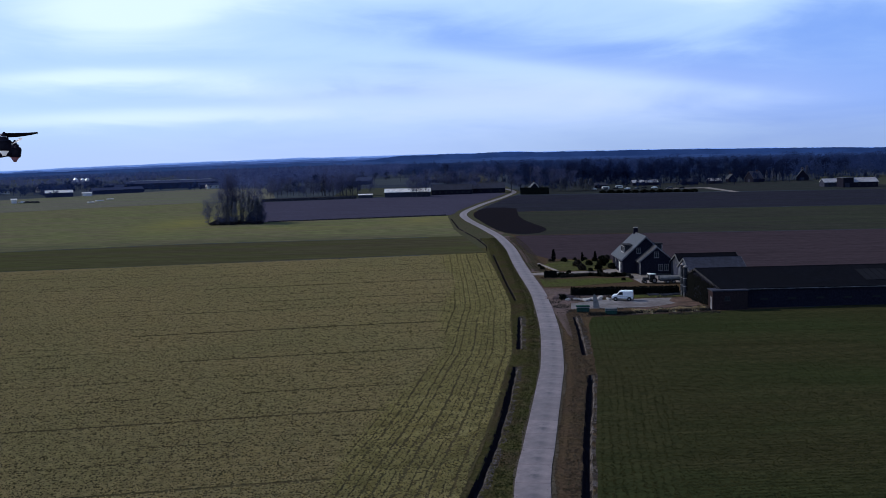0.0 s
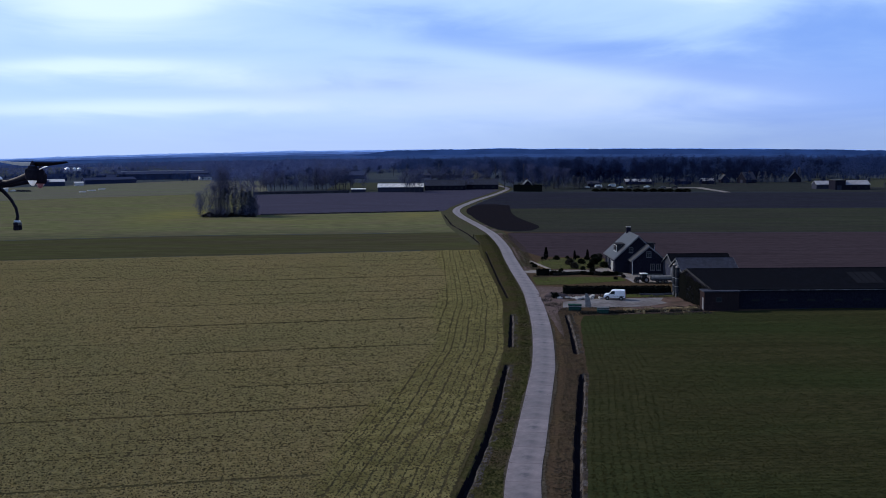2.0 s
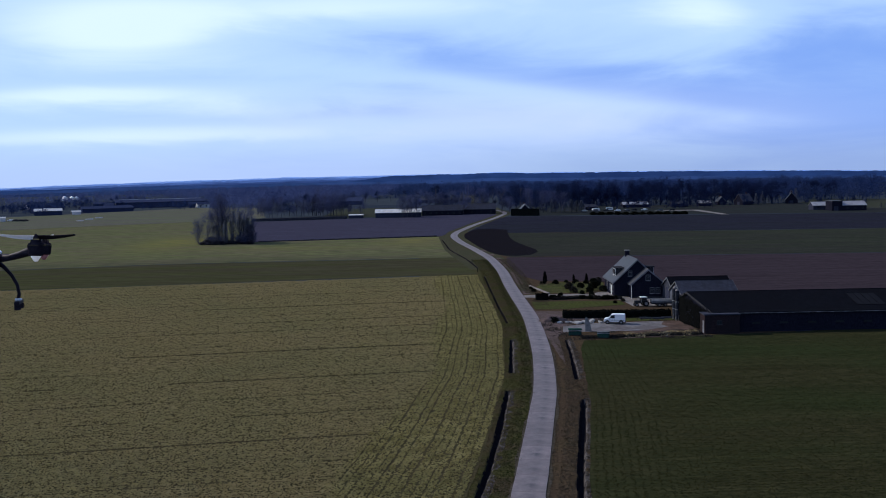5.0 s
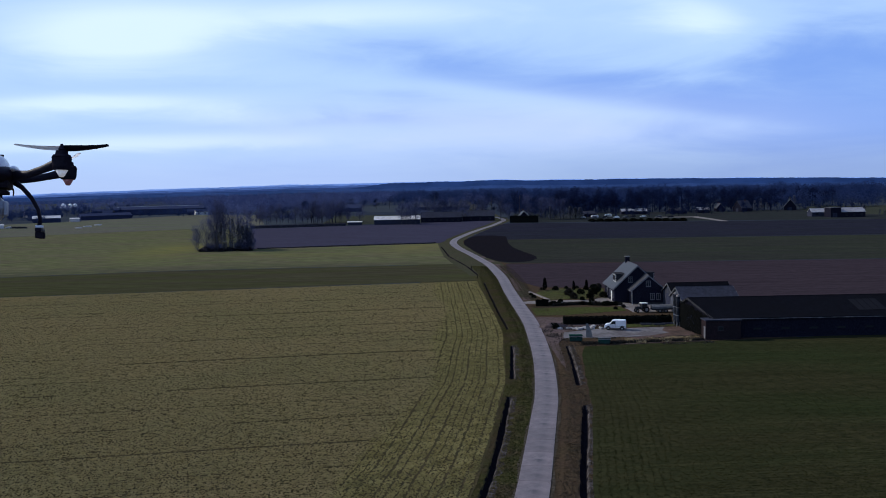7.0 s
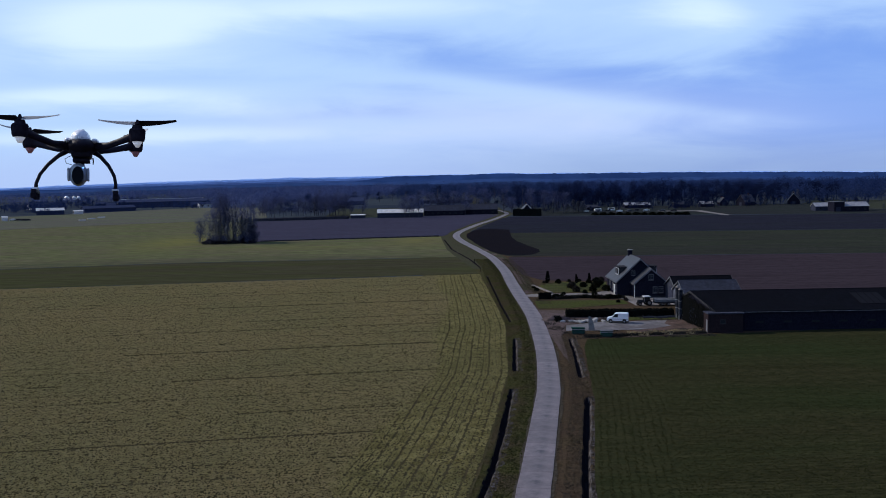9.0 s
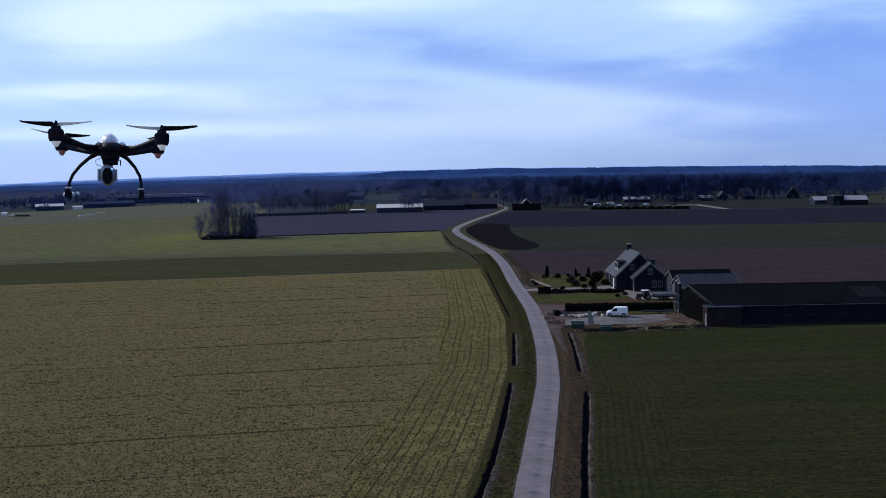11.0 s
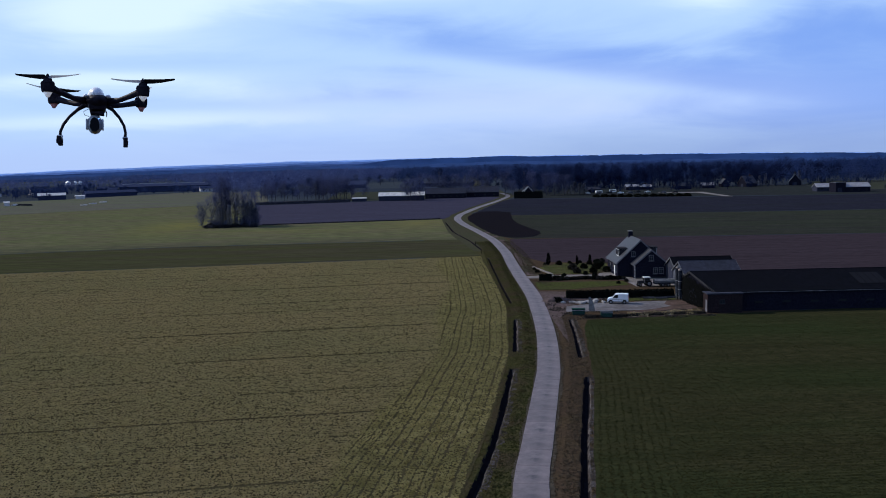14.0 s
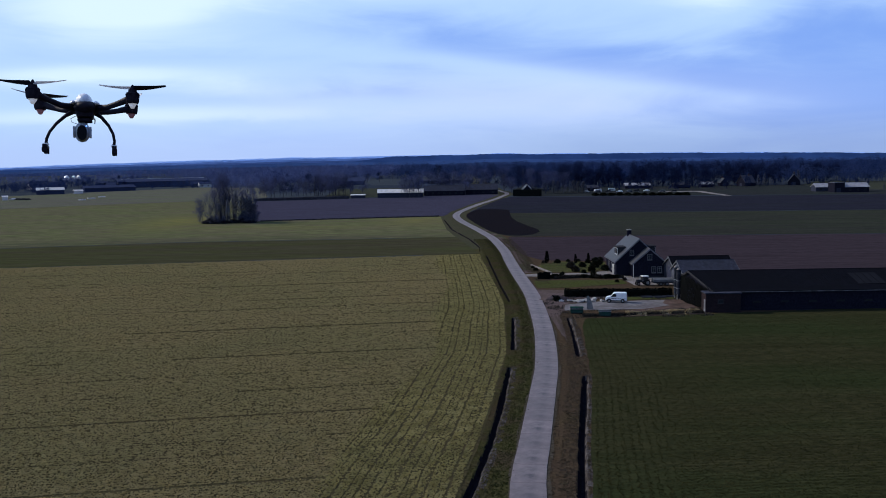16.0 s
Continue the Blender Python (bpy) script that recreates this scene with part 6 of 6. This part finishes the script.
def build_tractor():
    t = thing("tractor", pose(39.8, 183.0, 0.04, 0, 0, 8) @ Matrix.Scale(0.78, 4), "tractor with a white cab roof by the gravel drive", "tractor")
    part("bonnet", box(-2.0, -0.4, -0.4, 0.4, 0.75, 1.45, 0.08), M["dark_trim"], t)
    part("cab", box(-0.4, 1.0, -0.65, 0.65, 0.9, 2.2, 0.05), M["glass"], t, "dark glazed cab")
    part("cab_roof", box(-0.6, 1.15, -0.8, 0.8, 2.203, 2.42, 0.08), M["white_paint"], t, "white cab roof")
    for x in (-0.42, 0.98):
        for y in (-0.66, 0.66):
            part("cab_post", box(x - 0.05, x + 0.05, y - 0.05, y + 0.05, 0.9, 2.2), M["frame_paint"], t)
    for s in (-1, 1):
        wheel(t, 0.7, s * 0.85, 0.75, 0.42)
        wheel(t, -1.6, s * 0.7, 0.45, 0.3)
        part("mudguard", box(0.0, 1.4, *sorted((s * 0.62, s * 1.1)), 1.52, 1.6, 0.02), M["dark_trim"], t)
    part("exhaust", tube([(-1.0, 0.3, 1.4), (-1.0, 0.3, 2.3)], [0.05, 0.04], 8), M["steel"], t)
    c = thing("trailer", pose(43.5, 182.8, 0.04, 0, 0, 3) @ Matrix.Diagonal((0.92, 0.9, 0.72, 1)), "farm trailer under a grey tarpaulin", "trailer")
    part("bed", box(-2.2, 2.2, -1.0, 1.0, 0.7, 1.1, 0.03), M["dark_trim"], c)
    bm = extruded([(-1.02, 1.103), (1.02, 1.103), (1.0, 1.6), (0.5, 1.95), (-0.5, 1.95), (-1.0, 1.6)], -2.2, 2.2, "x")
    part("tarpaulin", bm, M["tarp"], c)
    part("drawbar", box(-3.4, -2.2, -0.06, 0.06, 0.72, 0.84), M["steel"], c)
    for x in (-0.6, 0.7):
        for s in (-1, 1):
            wheel(c, x, s * 0.85, 0.42, 0.28)


build_tractor()


def build_container(x, y, w, turn, lid="green_paint", label="small green refuse container at the yard entrance"):
    c = thing("container", pose(x, y, 0.0, 0, 0, turn), label, "container", "refuse containers")
    part("body", extruded([(-w / 2 + 0.1, 0.12), (w / 2 - 0.1, 0.12), (w / 2, 0.95), (-w / 2, 0.95)], -0.55, 0.55), M["green_paint"], c)
    part("lid", box(-w / 2 - 0.05, w / 2 + 0.05, -0.6, 0.6, 0.953, 1.08, 0.03), M[lid], c)
    part("rail", box(-w / 2 - 0.04, w / 2 + 0.04, -0.62, -0.555, 0.78, 0.88), M["steel"], c)
    for a in (-1, 1):
        for b in (-1, 1):
            part("castor", cylinder(0.08, 0.08, 0.06, pose(a * (w / 2 - 0.3), b * 0.4, 0.08, 90, 0, 0), 10), M["tyre"], c)


build_container(21.9, 151.4, 2.1, -4)
build_container(26.0, 148.4, 1.9, -4, "tarp", "small green refuse container with a pale lid")


def build_small_things():
    rng = random.Random(9)
    f = thing("leaning_board", pose(24.5, 154.9, 0.04, 0, 0, -20), "grey weathered board leaning on a post beside the yard", "board")
    q = extruded([(-0.35, 0.0), (0.75, 0.0), (0.35, 1.5), (-0.2, 2.35), (-0.45, 2.2)], -0.04, 0.04)
    part("panel", q, M["tarp"], f).matrix_basis = pose(0, 0, 0, -12, 0, 0)
    part("post", box(-0.06, 0.06, 0.30, 0.42, -0.1, 1.7, 0.01), M["bark"], f)
    r = thing("rubble_heap", pose(25.0, 163.9, 0), "low heap of pale rubble and slabs beside the yard", "rubble")
    for k in range(46):
        x, y = rng.gauss(0, 1.7), rng.gauss(0, 0.6)
        s = rng.uniform(0.15, 0.5)
        b = box(-s, s, -s * 0.7, s * 0.7, -0.1, s * 0.5, 0.03)
        o = part("lump", b, M["rubble"], r)
        o.matrix_basis = pose(x, y, 0.1, rng.uniform(-20, 20), rng.uniform(-20, 20), rng.uniform(0, 360))
    k = thing("garden_kerb", pose(22.4, 211.5, 0, 0, 0, 11), "pale concrete garden kerb along the lawn", "kerb")
    part("kerb", box(-0.25, 0.25, -7.5, 7.5, -0.05, 0.30, 0.04), M["gravel"], k)
    for x, y in ((11.1, 253.6), (10.5, 280.7)):
        p = thing("marker_post", pose(x - 1.0, y, 0), "dark wooden roadside marker post", "post", "roadside posts")
        part("post", box(-0.09, 0.09, -0.09, 0.09, -0.1, 1.0, 0.01), M["hedge"], p)
        part("cap", cylinder(0.13, 0.02, 0.12, pose(0, 0, 1.063), 8), M["hedge"], p)
    for x, y in ((37.0, 167.4), (39.2, 167.0), (41.0, 167.6)):
        p = thing("timber_stack", pose(x, y, 0.03, 0, 0, rng.uniform(-6, 6)), "stack of weathered planks on the yard's edge", "planks", "timber stacks")
        for i in range(4):
            part("plank", box(-1.0, 1.0, -0.5 + 0.25 * i, -0.29 + 0.25 * i, 0, 0.18 + 0.05 * (i % 2)), M["sheet_light"], p)
    for k in range(9):
        c = thing("parked_car", pose(100 + 7 * k + rng.uniform(-1, 1), 630 + rng.uniform(-2, 18), 0.02, 0, 0, rng.uniform(-20, 20)), "parked car by the camp site", "car", "cars far off")
        bm = extruded([(-2.1, 0.3), (-2.1, 0.8), (-1.1, 0.95), (-0.6, 1.4), (1.0, 1.42), (1.9, 0.95), (2.1, 0.9), (2.1, 0.3)], -0.85, 0.85)
        part("body", bm, M[("white_paint", "zinc", "dark_trim")[k % 3]], c)
        for x in (-1.3, 1.3):
            for s in (-1, 1):
                wheel(c, x, s * 0.75, 0.3, 0.2)
    for x, y, turn in ((108, 644, 5), (120, 658, -8)):
        c = thing("caravan", pose(x, y, 0.02, 0, 0, turn) @ Matrix.Scale(0.85, 4), "white touring caravan on the camp site", "caravan", "caravans")
        part("body", extruded([(-2.9, 0.45), (-3.1, 1.4), (-2.6, 2.5), (2.6, 2.55), (3.0, 1.5), (2.8, 0.45)], -1.1, 1.1), M["white_paint"], c)
        part("window_strip", box(-2.2, 2.0, -1.13, -1.103, 1.35, 1.95, 0.01), M["glass"], c)
        part("drawbar", box(2.8, 4.0, -0.05, 0.05, 0.45, 0.55), M["steel"], c)
        for s in (-1, 1):
            wheel(c, 0.0, s * 0.95, 0.33, 0.22)
    mound = bmesh.new()
    ring = []
    for j in range(6):
        r = 1 - j / 5
        ring.append([mound.verts.new((2.9 * r * math.cos(a) * (1 + 0.12 * math.sin(3 * a + j)), 1.7 * r * math.sin(a) * (1 + 0.15 * math.cos(2 * a)),
                                      -0.05 + 0.85 * (1 - r * r) + 0.08 * math.sin(5 * a + 2 * j))) for a in (2 * math.pi * k / 20 for k in range(20))])
    for p, q in zip(ring, ring[1:]):
        for k in range(20):
            mound.faces.new((p[k], p[(k + 1) % 20], q[(k + 1) % 20], q[k]))
    h = thing("earth_mound", pose(20.1, 166.4, 0, 0, 0, 12), "low mound of bare brown earth by the lane", "mound")
    part("heap", mound, M["bare_earth"], h)
    st = thing("tree_stump", pose(20.0, 164.4, 0.25) @ Matrix.Scale(0.7, 4), "dark forked tree stump on the earth mound", "stump")
    bm = tube([(0, 0, -0.3), (0, 0, 0.5)], [0.34, 0.24], 8)
    for s in (-1, 1):
        tube([(0, 0, 0.4), (s * 0.5, 0, 0.95), (s * 0.75, 0, 1.25)], [0.22, 0.17, 0.10], 7, bm)
    part("wood", bm, M["hedge"], st)
    for x, y, w, turn in ((-246.5, 637, 4.5, 52), (-249, 660, 5.5, 40), (-250.5, 684, 5.0, 35)):
        c = thing("silage_cover", pose(x, y, 0, 0, 0, turn), "low white plastic silage cover in the pasture", "silage cover", "silage covers")
        part("cover", extruded([(-0.9, -0.02), (0.9, -0.02), (0.6, 0.6), (-0.6, 0.6)], -w / 2, w / 2, "x"), M["white_sheet"], c)
    for k, (x, y, turn) in enumerate(((-301, 652, 20), (-296.5, 650, 0), (-292, 648, 10), (-288, 646, 15))):
        car = thing("parked_car", pose(x, y, 0.02, 0, 0, turn), "parked car at the pasture's edge", "car", "cars far off")
        bm = extruded([(-2.1, 0.3), (-2.1, 0.8), (-1.1, 0.95), (-0.6, 1.4), (1.0, 1.42), (1.9, 0.95), (2.1, 0.9), (2.1, 0.3)], -0.85, 0.85)
        part("body", bm, M[("white_paint", "dark_trim", "dark_trim", "dark_trim")[k]], car)
        for wx in (-1.3, 1.3):
            for s in (-1, 1):
                wheel(car, wx, s * 0.75, 0.3, 0.2)


sheet("sand_yard", [(148, 641), (178, 638), (175.5, 563), (171, 563), (171, 628), (148, 632)], 0.06, M["gravel"], "pale sand yard at the camp site", "yard")


build_small_things()


def scatter_litter():
    """Loose straw along the yard's edge and weeds over the trodden ground."""
    rng = np.random.default_rng(3)

    def blades(name, x, y, size, high, material, label, category, base=0.02):
        n = len(x)
        a, s, h = rng.random(n) * 6.283, rng.uniform(0.5, 1.0, n) * size, rng.uniform(0.2, 1.0, n) * high
        dx, dy = np.cos(a) * s, np.sin(a) * s
        v = np.concatenate([np.column_stack([x - dx, y - dy, np.full(n, base)]), np.column_stack([x + dx, y + dy, np.full(n, base) + 0.4 * h]),
                            np.column_stack([x + dy * 0.5, y - dx * 0.5, np.full(n, base) + h])])
        i = np.arange(n)
        tagged(from_arrays(name, v, np.column_stack([i, i + n, i + 2 * n]), material), label, category, kind="stuff")

    x = 29.8 + 12.4 * rng.random(2600)
    y = 149.6 + 0.14 * (x - 30) + rng.normal(0, 0.55, 2600) + 0.6 * np.sin(x * 1.7)
    blades("loose_straw", x, y, 0.22, 0.45, M["straw"], "loose pale straw along the yard's edge", "straw", 0.06)
    x, y = 17.5 + 26 * rng.random(9000), 146.5 + 24 * rng.random(9000)
    keep = (np.sin(x * 0.9 + y * 0.3) + np.sin(y * 1.1 - x * 0.4) + rng.normal(0, 0.6, 9000) > 0.4) & ~inside(x, y, [(20.0, 154), (21, 160.5), (27.5, 163.5), (43.5, 164.3), (43.5, 155), (32, 154)])
    blades("yard_weeds", x[keep], y[keep], 0.16, 0.28, M["shrub"], "dark dry weeds over the trodden yard edge", "weeds")
    x, y = 22.5 + 20 * rng.random(3500), 147.6 + 1.2 * rng.random(3500)
    blades("field_edge_weeds", x, y + 0.1 * (x - 22), 0.2, 0.5, M["shrub"], "dark weeds along the field's edge", "weeds")
    x, y = 23.2 + 15 * rng.random(9000), 205.5 + 18 * rng.random(9000)
    blades("lawn_grass", x, y, 0.08, 0.10, M["grass_green"], "short green lawn grass", "grass", 0.04)


scatter_litter()


# ---- the quadcopter in the air ----
def build_drone():
    d = thing("quadcopter", pose(-1.366, 3.700, 26.322, -3.6, 2.6, 19) @ Matrix.Scale(0.93, 4), "black and silver quadcopter hovering with a camera slung below", "drone")
    # hull
    bm = ball(1.0, pose(0, 0, -0.090) @ Matrix.Diagonal((0.054, 0.112, 0.033, 1)), u=24, v=14)
    part("hull", bm, M["drone_black"], d, smooth=True)
    part("belly", box(-0.034, 0.034, -0.075, 0.075, -0.130, -0.10, 0.012), M["drone_black"], d)
    bm = ball(1.0, pose(-0.004, -0.005, -0.064) @ Matrix.Diagonal((0.034, 0.084, 0.036, 1)), u=24, v=14)
    part("canopy", bm, M["drone_silver"], d, "glossy silver top canopy", True)
    for s in (-1, 1):
        bm = ball(1.0, pose(s * 0.045, -0.012, -0.072, 0, s * 24, 0) @ Matrix.Diagonal((0.014, 0.07, 0.012, 1)), u=12, v=8)
        part("side_stripe", bm, M["drone_silver"], d, "", True)
    part("top_antenna", cylinder(0.009, 0.007, 0.016, pose(0.0, 0.06, -0.028), 12), M["drone_matt"], d)
    for sx in (-1, 1):
        for sy in (-1, 1):
            x, y = sx * 0.185, sy * 0.185
            pts = [(sx * 0.040, sy * 0.045, -0.082), (sx * 0.090, sy * 0.092, -0.078), (sx * 0.130, sy * 0.132, -0.066), (sx * 0.160, sy * 0.162, -0.055), (x, y, -0.050)]
            a = part("arm", tube(pts, [0.017, 0.011, 0.0115, 0.0140, 0.017], 10, squash=0.75), M["drone_black"], d, smooth=True)
            bm = cylinder(0.0255, 0.0275, 0.028, pose(x, y, -0.048), 20)
            cylinder(0.022, 0.0255, 0.009, pose(x, y, -0.066), 20, bm)
            cylinder(0.0275, 0.023, 0.007, pose(x, y, -0.0295), 20, bm)
            part("motor_pod", bm, M["drone_matt"], a)
            part("motor", cylinder(0.018, 0.016, 0.012, pose(x, y, -0.020), 16), M["drone_matt"], a)
            bm = cylinder(0.006, 0.0180, 0.020, pose(x, y, -0.080), 16)
            part("marker_light", bm, M["lamp_white"] if sy < 0 else M["lamp_red"], a, "white marker light" if sy < 0 else "red marker light", True)
            p = part("propeller", cylinder(0.011, 0.003, 0.017, pose(0, 0, 0.009), 14), M["drone_matt"], d)
            turn = {(-1, -1): -20, (1, -1): -16, (-1, 1): 38, (1, 1): -74}[(sx, sy)]
            p.matrix_basis = pose(x, y, -0.012, 0, 0, turn)
            for s in (-1, 1):
                bl = bmesh.new()
                rows = []
                for k in range(9):
                    t = k / 8
                    c = 0.007 + 0.010 * math.sin(math.pi * min(1, 0.25 + 0.75 * t)) ** 0.8 * (1 - 0.55 * t) * 0.85
                    tw = radians(30 - 16 * t) * s * sx * sy
                    px = s * (0.008 + 0.124 * t)
                    z = 0.005 + 0.010 * t * t
                    up = [(px, c * math.cos(tw), z + c * math.sin(tw) + 0.0009), (px, 0, z + 0.0022), (px, -c * math.cos(tw), z - c * math.sin(tw) + 0.0009)]
                    rows.append([bl.verts.new(q) for q in up] + [bl.verts.new((q[0], q[1], q[2] - 0.0022)) for q in reversed(up)])
                for r0, r1 in zip(rows, rows[1:]):
                    for k in range(6):
                        bl.faces.new((r0[k], r0[(k + 1) % 6], r1[(k + 1) % 6], r1[k]))
                bl.faces.new(rows[0])
                bl.faces.new(rows[-1])
                bmesh.ops.recalc_face_normals(bl, faces=bl.faces[:])
                # the blade that catches the sun has the glare painted as white
                part("blade", bl, M["blade" if s * sx * sy > 0 else "drone_black"], p, "blade coloured white for sun glare" if s * sx * sy > 0 else "")
    for s in (-1, 1):
        pts = [(s * 0.040, 0, -0.094), (s * 0.066, 0, -0.110), (s * 0.100, 0, -0.142), (s * 0.124, 0, -0.176), (s * 0.134, 0, -0.207), (s * 0.133, 0, -0.228)]
        g = part("landing_leg", tube([(px - 0.12 * (-0.105 - pz), py, pz) for px, py, pz in pts], [0.010, 0.0075, 0.0066, 0.0064, 0.0064, 0.0075], 10), M["drone_black"], d, smooth=True)
        part("leg_cap", box(s * 0.134 - 0.013, s * 0.134 + 0.012, -0.016, 0.016, -0.231, -0.223, 0.003), M["drone_silver"], g).location.x = -0.014
        part("skid", box(s * 0.135 - 0.010, s * 0.135 + 0.010, -0.075, 0.075, -0.243, -0.231, 0.003), M["drone_black"], g).location.x = -0.014
        for y in (-0.058, 0.058):
            part("rubber_foot", box(s * 0.136 - 0.011, s * 0.136 + 0.011, y - 0.014, y + 0.014, -0.262, -0.2425, 0.004), M["drone_matt"], g).location.x = -0.014
    part("gimbal_mount", box(-0.028, 0.028, -0.06, 0.03, -0.139, -0.128, 0.003), M["drone_matt"], d)
    part("gimbal_arm", tube([(0, 0.0, -0.13), (0, 0.02, -0.15), (0, 0.038, -0.172)], [0.009, 0.009, 0.011], 10), M["drone_matt"], d)
    g = part("camera_shell", ball(1.0, pose(0, -0.02, -0.182) @ Matrix.Diagonal((0.034, 0.044, 0.042, 1)) @ pose(0, 0, 0, 0, 0, 22.5), u=8, v=6), M["drone_grey"], d, "pale grey faceted camera shell")
    g.location.x = -0.010
    for s in (-1, 1):
        part("side_plate", box(s * 0.032 - 0.004, s * 0.032 + 0.004, -0.047, 0.012, -0.204, -0.160, 0.003), M["drone_grey"], g)
    bm = cylinder(0.021, 0.019, 0.034, pose(0, -0.056, -0.188, 90, 0, 0) @ Matrix.Diagonal((1, 1.65, 1, 1)), 24)
    part("lens_panel", bm, M["lens"], g, "glossy black lens panel")
    part("status_light", ball(0.0030, pose(0.017, -0.060, -0.160)), M["lamp_blue"], g, "", True)
    part("cable", tube([(-0.03, -0.02, -0.12), (-0.055, -0.02, -0.135), (-0.05, -0.02, -0.15), (-0.032, -0.015, -0.155)], [0.0012] * 4, 5), M["drone_matt"], d)
    part("video_antenna", tube([(0.036, 0.03, -0.125), (0.038, 0.03, -0.135), (0.037, 0.03, -0.148)], [0.0028, 0.0022, 0.0018], 6), M["drone_matt"], d)

    for o in d.children:  # the body rides a little above the arms' roots
        if o.name.split(".")[0] in ("hull", "belly", "canopy", "side_stripe", "top_antenna", "gimbal_mount", "gimbal_arm", "camera_shell", "cable", "video_antenna"):
            o.location.z += 0.004 if o.name.startswith(("camera", "gimbal")) else 0.011
        if o.name.startswith("landing_leg"):
            o.location.z += 0.001
            o.location.x += 0.004 if o.name.endswith(".001") else -0.015
            o.scale = (0.914, 1.0, 1.02)


build_drone()
